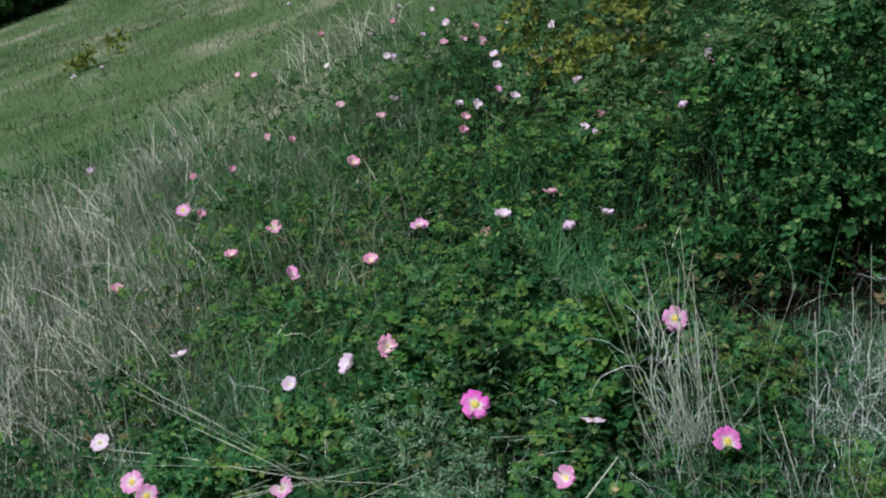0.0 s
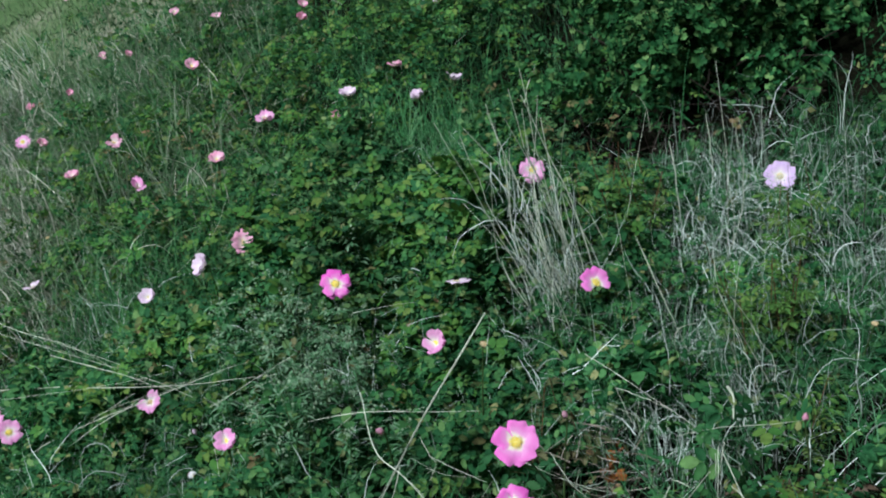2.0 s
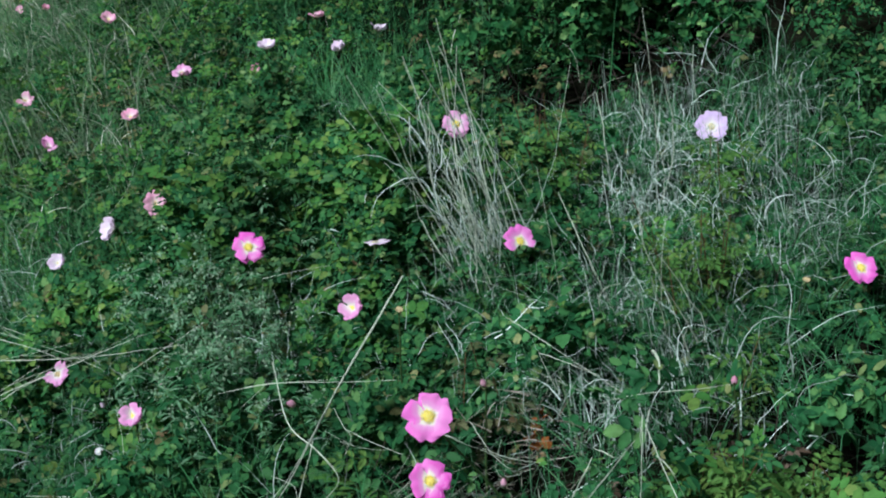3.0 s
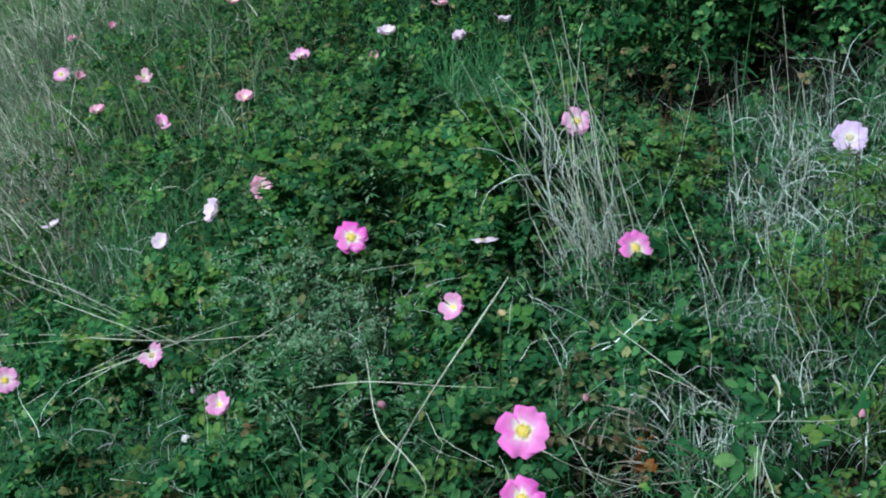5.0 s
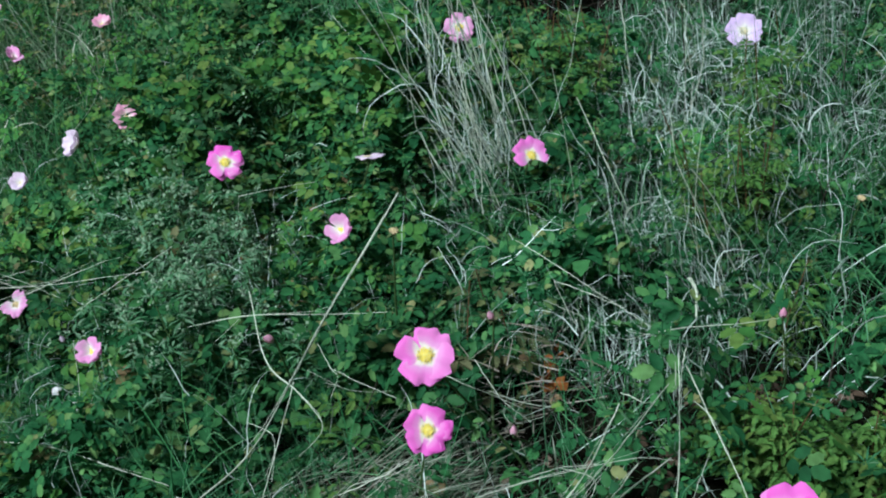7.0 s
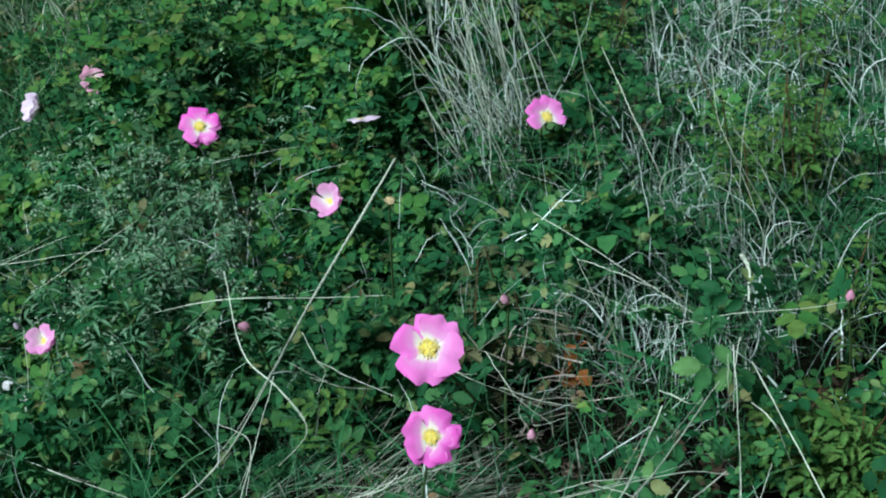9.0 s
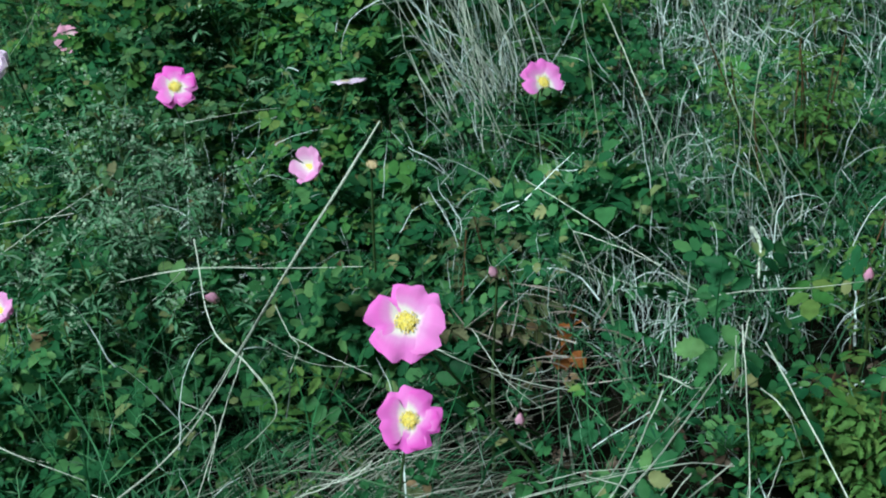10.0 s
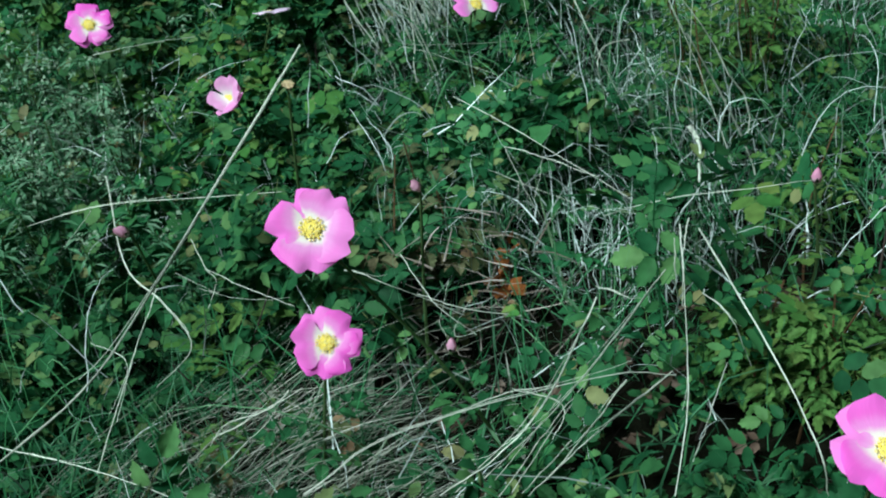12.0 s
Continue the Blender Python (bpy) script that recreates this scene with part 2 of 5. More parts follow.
M_CREAM = leafy("cream_anther", [(0.0, (0.75, 0.68, 0.4)), (1.0, (0.85, 0.8, 0.55))], 0.7, 0.12, mottle=(0.9, 1.1))
M_SPENT = leafy("spent_anther", [(0.0, (0.58, 0.46, 0.24)), (1.0, (0.78, 0.66, 0.38))], 0.8, 0.2)


def petal_material(name, rim, middle, base):
    m, nt, bsdf, out = material(name)
    uv = nt.nodes.new("ShaderNodeUVMap")
    uv.uv_map = "run"
    sep = nt.nodes.new("ShaderNodeSeparateXYZ")
    nt.links.new(uv.outputs["UV"], sep.inputs["Vector"])
    co = nt.nodes.new("ShaderNodeTexCoord")
    noi = nt.nodes.new("ShaderNodeTexNoise")
    noi.inputs["Scale"].default_value, noi.inputs["Detail"].default_value = 6.0, 3
    nt.links.new(co.outputs["Object"], noi.inputs["Vector"])
    mul = nt.nodes.new("ShaderNodeMath")
    mul.operation = "MULTIPLY_ADD"
    mul.inputs[1].default_value, mul.inputs[2].default_value = 0.12, -0.06
    nt.links.new(noi.outputs["Fac"], mul.inputs[0])
    add = nt.nodes.new("ShaderNodeMath")
    nt.links.new(sep.outputs["X"], add.inputs[0])
    nt.links.new(mul.outputs[0], add.inputs[1])
    ramp = ramp_of(nt, [(0.25, base), (0.46, middle), (0.72, rim), (1.0, rim)], "EASE")
    nt.links.new(add.outputs[0], ramp.inputs[0])
    # fine veins that run out along the petal
    wave = nt.nodes.new("ShaderNodeTexNoise")
    wave.inputs["Scale"].default_value = 26.0
    comb = nt.nodes.new("ShaderNodeCombineXYZ")
    nt.links.new(sep.outputs["Y"], comb.inputs["Y"])
    near = nt.nodes.new("ShaderNodeMath")
    near.operation = "MULTIPLY"
    near.inputs[1].default_value = 0.08
    nt.links.new(sep.outputs["X"], near.inputs[0])
    nt.links.new(near.outputs[0], comb.inputs["X"])
    nt.links.new(comb.outputs[0], wave.inputs["Vector"])
    level = nt.nodes.new("ShaderNodeMapRange")
    level.inputs["To Min"].default_value, level.inputs["To Max"].default_value = 0.94, 1.05
    nt.links.new(wave.outputs["Fac"], level.inputs["Value"])
    info = nt.nodes.new("ShaderNodeObjectInfo")
    sat = nt.nodes.new("ShaderNodeMapRange")
    sat.inputs["To Min"].default_value, sat.inputs["To Max"].default_value = 0.88, 1.1
    nt.links.new(info.outputs["Random"], sat.inputs["Value"])
    hsv = nt.nodes.new("ShaderNodeHueSaturation")
    nt.links.new(ramp.outputs["Color"], hsv.inputs["Color"])
    nt.links.new(level.outputs["Result"], hsv.inputs["Value"])
    nt.links.new(sat.outputs["Result"], hsv.inputs["Saturation"])
    nt.links.new(hsv.outputs["Color"], bsdf.inputs["Base Color"])
    bsdf.inputs["Roughness"].default_value = 0.65
    bsdf.inputs["Specular IOR Level"].default_value = 0.2
    bp = nt.nodes.new("ShaderNodeBump")
    bp.inputs["Strength"].default_value, bp.inputs["Distance"].default_value = 0.07, 0.01
    nt.links.new(wave.outputs["Fac"], bp.inputs["Height"])
    nt.links.new(bp.outputs["Normal"], bsdf.inputs["Normal"])
    tr = nt.nodes.new("ShaderNodeBsdfTranslucent")
    nt.links.new(hsv.outputs["Color"], tr.inputs["Color"])
    mix = nt.nodes.new("ShaderNodeMixShader")
    mix.inputs[0].default_value = 0.25
    nt.links.new(bsdf.outputs[0], mix.inputs[1])
    nt.links.new(tr.outputs[0], mix.inputs[2])
    nt.links.new(mix.outputs[0], out.inputs["Surface"])
    return m


PETALS = {
    "pink": petal_material("pink_petal", (0.96, 0.22, 0.74), (0.96, 0.38, 0.81), (0.98, 0.94, 0.84)),
    "rose": petal_material("light_pink_petal", (0.9, 0.42, 0.74), (0.92, 0.62, 0.82), (0.94, 0.9, 0.84)),
    "pale": petal_material("pale_petal", (0.91, 0.76, 0.92), (0.93, 0.84, 0.93), (0.95, 0.92, 0.88)),
    "lilac": petal_material("lilac_petal", (0.8, 0.62, 0.93), (0.88, 0.74, 0.94), (0.94, 0.91, 0.88)),
    "faded": petal_material("faded_petal", (0.92, 0.48, 0.66), (0.94, 0.68, 0.75), (0.95, 0.87, 0.78)),
    "white": petal_material("white_petal", (0.92, 0.93, 0.94), (0.93, 0.94, 0.93), (0.93, 0.93, 0.86)),
}


def soil_material():
    m, nt, bsdf, out = material("soil")
    co = nt.nodes.new("ShaderNodeTexCoord")
    n1 = nt.nodes.new("ShaderNodeTexNoise")
    n1.inputs["Scale"].default_value, n1.inputs["Detail"].default_value = 40.0, 8
    n2 = nt.nodes.new("ShaderNodeTexNoise")
    n2.inputs["Scale"].default_value, n2.inputs["Detail"].default_value = 1.1, 5
    for n in (n1, n2):
        nt.links.new(co.outputs["Object"], n.inputs["Vector"])
    # earth tones below real humus: shade under the plants is painted into both ramps
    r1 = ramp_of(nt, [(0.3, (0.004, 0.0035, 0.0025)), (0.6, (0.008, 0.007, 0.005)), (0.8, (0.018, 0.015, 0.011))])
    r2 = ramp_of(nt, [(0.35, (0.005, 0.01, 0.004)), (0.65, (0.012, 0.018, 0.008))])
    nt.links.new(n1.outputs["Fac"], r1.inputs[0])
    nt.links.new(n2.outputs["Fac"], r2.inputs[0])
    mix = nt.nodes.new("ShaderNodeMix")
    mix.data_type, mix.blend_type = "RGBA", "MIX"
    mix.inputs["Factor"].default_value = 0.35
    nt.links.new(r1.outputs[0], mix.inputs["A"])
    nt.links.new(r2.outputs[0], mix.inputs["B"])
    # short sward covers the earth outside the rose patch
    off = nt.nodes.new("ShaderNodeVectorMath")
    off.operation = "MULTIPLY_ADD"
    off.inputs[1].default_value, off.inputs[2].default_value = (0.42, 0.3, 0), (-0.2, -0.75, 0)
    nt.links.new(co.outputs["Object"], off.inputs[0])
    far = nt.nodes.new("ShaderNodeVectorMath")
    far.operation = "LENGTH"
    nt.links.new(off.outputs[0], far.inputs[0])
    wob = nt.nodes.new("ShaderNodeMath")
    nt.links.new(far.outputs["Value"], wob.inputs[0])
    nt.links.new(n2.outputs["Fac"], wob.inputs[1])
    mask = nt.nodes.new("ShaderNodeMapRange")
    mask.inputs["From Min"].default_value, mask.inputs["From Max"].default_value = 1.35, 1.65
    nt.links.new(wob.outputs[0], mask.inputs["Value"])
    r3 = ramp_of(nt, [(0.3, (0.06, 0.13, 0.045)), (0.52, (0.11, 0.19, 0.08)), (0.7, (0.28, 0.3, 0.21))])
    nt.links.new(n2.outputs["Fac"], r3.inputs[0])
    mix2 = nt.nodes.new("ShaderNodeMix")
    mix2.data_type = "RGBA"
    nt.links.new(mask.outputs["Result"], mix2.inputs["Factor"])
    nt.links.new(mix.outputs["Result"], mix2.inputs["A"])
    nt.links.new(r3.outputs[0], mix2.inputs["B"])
    nt.links.new(mix2.outputs["Result"], bsdf.inputs["Base Color"])
    bsdf.inputs["Roughness"].default_value = 0.95
    bsdf.inputs["Specular IOR Level"].default_value = 0.02
    bp = nt.nodes.new("ShaderNodeBump")
    bp.inputs["Strength"].default_value, bp.inputs["Distance"].default_value = 0.8, 0.02
    nt.links.new(n1.outputs["Fac"], bp.inputs["Height"])
    nt.links.new(bp.outputs["Normal"], bsdf.inputs["Normal"])
    return m


# ---- the ground: one sheet, fine underfoot and coarse far away ----
def build_ground():
    u = np.linspace(-1, 1, 211)
    line = 0.5 * np.sinh(6.5 * u)  # reaches about 166 m each way
    gx, gy = np.meshgrid(line * 1.6 + 0.2, line * 1.6 + 1.6)
    v = np.stack([gx, gy, soil(gx, gy)], -1).reshape(-1, 3)
    n = len(u)
    q = (np.arange(n - 1)[:, None] * n + np.arange(n - 1)[None]).ravel()
    f = np.concatenate([np.stack([q, q + 1, q + n + 1], 1), np.stack([q, q + n + 1, q + n], 1)])
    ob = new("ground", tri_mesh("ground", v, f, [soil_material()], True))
    tagged(ob, "earth of a grassy hillside, darkened in colour for the shade under the plants", "ground", kind="structure")


build_ground()


# ---- the roses near the path ----
PINK = "open pink wild rose with pale middle and yellow stamens"
PALE = "very pale pink wild rose on a low leafy shoot"
FADED = "fading salmon-pink wild rose in the leaves"
WITHER = "withered wild rose with crumpled pink petals"
BUD = "closed pink rose bud on a short stem"
SPENT_L = "spent rose head with dry beige stamens"

# near roses: place, diameter, way they face, colour, form, leaves, spin, petals lost
ROSES = []


def plan_rose(*row):
    ROSES.append(row)


plan_rose((0.213, 0.787, 0.424), 0.057, (0.02, -0.8, 0.6), "pink", "open", 8, 0.35, 0, PINK)
plan_rose((0.207, 0.842, 0.311), 0.052, (0.05, -0.8, 0.6), "pink", "flat", 7, 0.1, 0, PINK)
plan_rose((0.055, 1.549, 0.383), 0.056, (0.02, -0.75, 0.65), "pink", "flat", 6, 0.5, 0, PINK)
plan_rose((0.188, 1.306, 0.342), 0.05, (-0.45, -0.55, 0.6), "rose", "cup", 5, 0.8, 1, "half-open pink wild rose that has lost a petal")
plan_rose((0.465, 1.383, 0.356), 0.054, (0.25, -0.7, 0.6), "pink", "open", 5, 2.6, 2, "ragged pink wild rose among dry stalks")
plan_rose((0.475, 1.847, 0.425), 0.054, (0.0, -0.85, 0.5), "rose", "open", 5, 0.5, 0, "open pink wild rose behind a tuft of dry grass")
plan_rose((0.931, 1.742, 0.348), 0.062, (-0.2, -0.8, 0.6), "lilac", "open", 5, 0.2, 0, "pale lilac-pink wild rose beside dry grass")
plan_rose((0.879, 1.092, 0.321), 0.05, (0.1, -0.7, 0.7), "pink", "open", 5, 0.4, 0, PINK)
plan_rose((0.42, 0.475, 0.40), 0.052, (-0.05, -0.6, 0.8), "pink", "open", 6, 0.9, 0, PINK)
plan_rose((-0.176, 1.827, 0.371), 0.056, (-0.72, -0.35, 0.6), "pale", "cup", 5, 0.3, 0, "pale wild rose turned to its side")
plan_rose((-0.323, 2.052, 0.255), 0.046, (-0.2, -0.7, 0.7), "pale", "cup", 5, 0.7, 0, PALE)
plan_rose((-0.105, 1.995, 0.35), 0.058, (0.0, -0.9, 0.45), "faded", "withered", 4, 0.2, 0, WITHER)
plan_rose((0.251, 1.467, 0.373), 0.054, (0.05, 0.28, 0.95), "pale", "flat", 4, 1.1, 2, "pale wild rose with few petals")
plan_rose((-0.352, 2.542, 0.368), 0.056, (0.1, -0.5, 0.85), "rose", "withered", 4, 0.1, 0, FADED)
plan_rose((-0.147, 2.437, 0.421), 0.05, (0.0, -0.35, 0.9), "faded", "cup", 4, 0.4, 0, FADED)
plan_rose((-0.024, 2.69, 0.442), 0.056, (0.0, -0.6, 0.8), "rose", "withered", 4, 0.0, 0, "pink wild rose with loose petals")
plan_rose((0.18, 2.474, 0.506), 0.052, (0.1, -0.25, 0.95), "pale", "cup", 4, 0.4, 0, PALE)
plan_rose((0.155, 2.725, 0.409), 0.042, (-0.3, -0.8, 0.3), "faded", "deep", 4, 0.4, 0, "salmon rose half closed")
plan_rose((0.334, 2.368, 0.493), 0.046, (-0.3, -0.3, 0.9), "pale", "deep", 4, 0.6, 0, PALE)
plan_rose((0.45, 2.6, 0.47), 0.06, (0.3, -0.2, 0.9), "pale", "withered", 4, 0.6, 1, "limp pale wild rose with hanging petals")
plan_rose((0.322, 2.704, 0.51), 0.05, (0.1, -0.3, 0.95), "faded", "withered", 4, 0.6, 1, FADED)
plan_rose((-0.434, 2.935, 0.403), 0.056, (0.2, -0.5, 0.85), "faded", "withered", 4, 0.9, 1, FADED)
plan_rose((-0.867, 3.951, 0.251), 0.056, (-0.1, -0.7, 0.7), "rose", "open", 3, 0.2, 0, PINK)
plan_rose((-0.79, 3.85, 0.25), 0.05, (0.5, -0.5, 0.7), "faded", "deep", 3, 0.2, 0, FADED)
plan_rose((-0.532, 2.762, 0.37), 0.048, (0.0, -0.25, 0.95), "faded", "cup", 3, 0.6, 0, FADED)
plan_rose((-0.312, 1.669, 0.188), 0.05, (-0.1, -0.7, 0.7), "rose", "withered", 4, 0.6, 1, "pink wild rose with loose ragged petals")
plan_rose((-0.156, 1.283, 0.264), 0.046, (-0.2, -0.6, 0.75), "rose", "cup", 5, 0.2, 1, PINK)
plan_rose((-0.624, 1.79, 0.165), 0.05, (-0.2, -0.65, 0.7), "rose", "open", 4, 0.2, 0, "one of two pink wild roses side by side")
plan_rose((-0.592, 1.76, 0.148), 0.05, (0.2, -0.75, 0.6), "rose", "open", 4, 0.9, 0, "one of two pink wild roses side by side")
plan_rose((-0.8, 2.24, 0.07), 0.05, (-0.1, -0.6, 0.8), "pale", "open", 4, 0.9, 0, PALE)
plan_rose((-0.66, 2.58, 0.16), 0.05, (-0.3, -0.2, 0.9), "pale", "withered", 3, 0.9, 1, PALE)
plan_rose((-0.99, 3.36, 0.13), 0.05, (0.0, -0.4, 0.9), "faded", "cup", 3, 0.5, 0, FADED)
plan_rose((-0.224, 3.477, 0.477), 0.055, (0.2, -0.6, 0.7), "faded", "cup", 3, 0.5, 0, FADED)
plan_rose((0.074, 1.093, 0.319), 0.03, (-0.5, -0.5, 0.6), "faded", "bud", 4, 0.5, 0, BUD)
plan_rose((0.605, 0.898, 0.306), 0.026, (0.0, -0.3, 0.9), "faded", "bud", 4, 0.5, 0, BUD)
plan_rose((0.304, 0.921, 0.23), 0.026, (0.05, -0.3, 0.9), "faded", "bud", 4, 0.5, 0, BUD)
plan_rose((0.305, 0.945, 0.36), 0.024, (-0.3, -0.4, 0.9), "faded", "bud", 3, 0.5, 0, BUD)
plan_rose((-0.123, 1.448, 0.223), 0.026, (0.2, -0.4, 0.9), "faded", "bud", 3, 0.5, 0, BUD)
plan_rose((-0.224, 1.485, 0.194), 0.024, (-0.2, -0.4, 0.9), "pale", "bud", 3, 0.5, 0, BUD)
plan_rose((0.237, 1.131, 0.401), 0.042, (0.1, -0.5, 0.8), "pale", "spent", 4, 0.5, 0, SPENT_L)
plan_rose((0.804, 1.105, 0.316), 0.04, (0.0, -0.4, 0.9), "pale", "spent", 4, 0.5, 0, SPENT_L)
plan_rose((-0.88, 3.27, 0.15), 0.04, (0.0, -0.4, 0.9), "faded", "spent", 3, 0.5, 0, SPENT_L)
plan_rose((-0.75, 3.08, 0.18), 0.04, (0.0, -0.4, 0.9), "faded", "spent", 3, 0.5, 0, SPENT_L)
plan_rose((-0.66, 2.9, 0.19), 0.04, (0.0, -0.4, 0.9), "faded", "spent", 3, 0.5, 0, SPENT_L)
# far roses: plan place and colour; they stand about 0.2 m high
FAR_ROSES = [
    (-0.88, 4.32, "faded"), (-0.72, 4.25, "faded"), (-0.61, 4.56, "faded"), (-0.50, 4.38, "faded"), (-0.31, 4.55, "faded"), (-0.09, 4.30, "pale"),
    (-0.12, 5.09, "pale"), (-0.09, 5.02, "pale"), (0.04, 5.27, "pale"), (0.21, 4.93, "faded"), (0.28, 4.75, "faded"), (0.28, 5.21, "faded"), (0.31, 4.45, "pale"),
    (0.30, 4.22, "pale"), (0.41, 5.18, "pale"), (0.28, 3.92, "rose"), (0.14, 3.83, "pale"), (0.20, 3.80, "pale"), (0.15, 3.68, "faded"), (0.13, 3.46, "faded"),
    (0.57, 3.45, "faded"), (0.50, 3.30, "pale"), (0.53, 3.25, "pale"), (0.89, 4.76, "rose"), (1.11, 4.33, "faded"), (0.88, 4.29, "pale"), (0.82, 3.36, "pale"),
    (0.16, 5.44, "pale"), (0.13, 4.95, "faded"), (-0.48, 6.23, "faded"), (-0.21, 5.78, "pale"), (-0.06, 6.18, "pale"), (0.10, 5.90, "pale"), (-0.09, 5.90, "faded"),
    (0.60, 5.01, "pale"), (0.50, 4.20, "faded"), (0.45, 4.29, "pale"), (0.33, 3.82, "pale"), (-0.93, 6.23, "faded"), (-0.82, 6.05, "faded"), (-2.06, 8.04, "pale"),
    (-2.27, 8.11, "pale"), (-0.81, 8.30, "pale"), (0.56, 3.88, "pale"), (-0.41, 5.51, "white"), (-1.46, 5.07, "pale"), (1.03, 3.90, "faded"), (1.06, 4.06, "pale"), (-0.14, 4.08, "faded"),
]
CLEAR += [(r[0], r[2]) for r in ROSES]
CLEAR += [(r[0], (0.0, -0.93, 0.36)) for r in ROSES if r[4] != "bud"]  # they stand open to the lower side of the slope
CLEAR += [(r[0], (-0.48, -0.38, 0.79)) for r in ROSES if r[4] != "bud"]  # and to the sun
CLEAR += [((x, y, float(soil(x, y)) + 0.2), (0.0, -0.7, 0.5)) for x, y, _ in FAR_ROSES]


# ---- leaf templates: y along the leaf, z its upper side, one unit long ----
def leaflet(rows, width=0.34, fold=0.18, droop=0.12, lobes=0.0):
    """A leaf blade folded along its midrib. rows: stations (run, share of the half width)."""
    v, f = [(0, 0, 0)], []
    for n, (t, w) in enumerate(rows):
        z = -droop * t * t
        cut = t + (lobes if n % 2 else 0.0)
        v += [(0, t, z), (-width * w, cut, z + fold * w * width * 2), (width * w, cut, z + fold * w * width * 2)]
    v.append((0, 1, -droop))
    end = len(v) - 1
    f += [(0, 1, 2), (0, 3, 1)]
    for k in range(len(rows) - 1):
        a, b = 1 + 3 * k, 4 + 3 * k
        f += [(a, b, b + 1), (a, b + 1, a + 1), (a, a + 2, b + 2), (a, b + 2, b)]
    a = 1 + 3 * (len(rows) - 1)
    f += [(a, end, a + 1), (a, a + 2, end)]
    return np.array(v, float), np.array(f)


def toothed(width=0.34, fold=0.2, droop=0.14, teeth=4, depth=0.16):
    """A leaf blade with saw-like edges, folded along its midrib."""
    v = [(0, 0, 0), (0, 0.36, -droop * 0.13), (0, 0.7, -droop * 0.49), (0, 1, -droop)]
    f = []
    n = 2 * teeth - 1
    for side in (-1, 1):
        first = len(v)
        for k in range(n):
            t = 0.1 + 0.8 * k / (n - 1)
            w = width * (math.sin(math.pi * t**0.8) ** 0.8) * (1 - depth * (k % 2 == 0))
            v.append((side * w, t + (0.05 if k % 2 else -0.02), -droop * t * t + fold * w * 2))
        run = []
        rib = [0.36, 0.7, 1.0]
        near = [1 if 0.1 + 0.8 * (k + 0.5) / (n - 1) < 0.53 else 2 for k in range(n - 1)]
        run.append((0, first, 1))
        for k in range(n - 1):
            if k and near[k] != near[k - 1]:
                run.append((1, first + k, 2))
            run.append((near[k], first + k, first + k + 1))
        run.append((2, first + n - 1, 3))
        f += run if side < 0 else [(a, c, b) for a, b, c in run]
    return np.array(v, float), np.array(f)[:, ::-1]


COARSE = leaflet([(0.42, 1.0)])
LOBED = leaflet([(0.32, 1.0), (0.46, 0.45), (0.74, 0.8)], 0.46, 0.12, 0.15, 0.07)
NEEDLE = leaflet([(0.5, 1.0)], 0.07, 0.1, 0.2)
NARROW = leaflet([(0.5, 1.0)], 0.1, 0.15, 0.3)


def compound(blade, pairs=2, size=0.42, rachis=True):
    """A rose leaf: pairs of leaflets and one at the end."""
    pieces = []
    spots = [(0.34 + 0.3 * k, s) for k in range(pairs) for s in (-1, 1)] + [(0.62 if pairs == 1 else 0.34 + 0.3 * (pairs - 1) + 0.12, 0)]
    for t, s in spots:
        way = np.array([[s * 0.85, 0.52 if s else 1.0, -0.12]])
        turn = axes_of(way, np.array([[0.25 * s, 0, 1.0]]))
        pieces.append(scattered(blade, np.array([[s * 0.02, t, -0.1 * t * t]]), turn, np.array([size * (1.12 if s == 0 else 0.85 + 0.18 * t)])))
    if rachis:
        pieces.append(tube([(0, 0, 0), (0, 0.4, -0.02), (0, 0.78, -0.07)], [0.013, 0.011, 0.008], 3))
    return joined(pieces)


def spray(blade, count=5, size=0.6):
    """A twig's end: leaves that spread from it in a loose star."""
    a = 2.4 * np.arange(count)
    along = np.stack([np.cos(a), np.sin(a), 0.35 + 0.12 * np.arange(count)], -1)
    pos = np.stack([0 * a, 0 * a, 0.1 * np.arange(count)], -1)
    v, f = scattered(blade, pos, axes_of(along, np.tile([0, 0, 1.0], (count, 1))), size * (1 - 0.07 * np.arange(count)))
    return v[:, [0, 2, 1]], f[:, ::-1]  # the twig runs along y


SPRAY = spray(LOBED)
TOOTHED = toothed(0.34, 0.2, 0.14, 5, 0.22)
SLIM = toothed(0.27, 0.25, 0.2, 4, 0.3)
PLAIN = (np.array([(0, 0, 0), (-0.3, 0.45, 0.05), (0, 1, -0.1), (0.3, 0.45, 0.05)]), np.array([(0, 2, 1), (0, 3, 2)]))
LEAF_NEAR = compound(TOOTHED)
LEAF_MID = compound(toothed(0.36, 0.16, 0.16, 3, 0.2), 2, 0.46, False)
LEAF_FARTHEST = compound(PLAIN, rachis=False)
LEAF_FAR = compound(COARSE, rachis=False)


def mat_height(x, y):
    """Height of the leaf canopy over the soil: low hummocks with hollows between."""
    low = (1 - 0.5 * np.clip((x - 0.55) / 0.3, 0, 1) * (y < 2.4)) * (1 - 0.2 * dry_right(x, y))
    return (0.06 + 0.17 * vnoise(x, y, 0.13, 11) ** 1.3 + 0.06 * vnoise(x, y, 0.5, 12) + 0.04 * oval(x, y, 0.12, 1.72, 0.14, 0.36, 0.9)) * low


def oval(x, y, cx, cy, rx, ry, soft=0.5):
    d = np.hypot((x - cx) / rx, (y - cy) / ry)
    return np.clip((1 + soft - d) / soft, 0, 1)


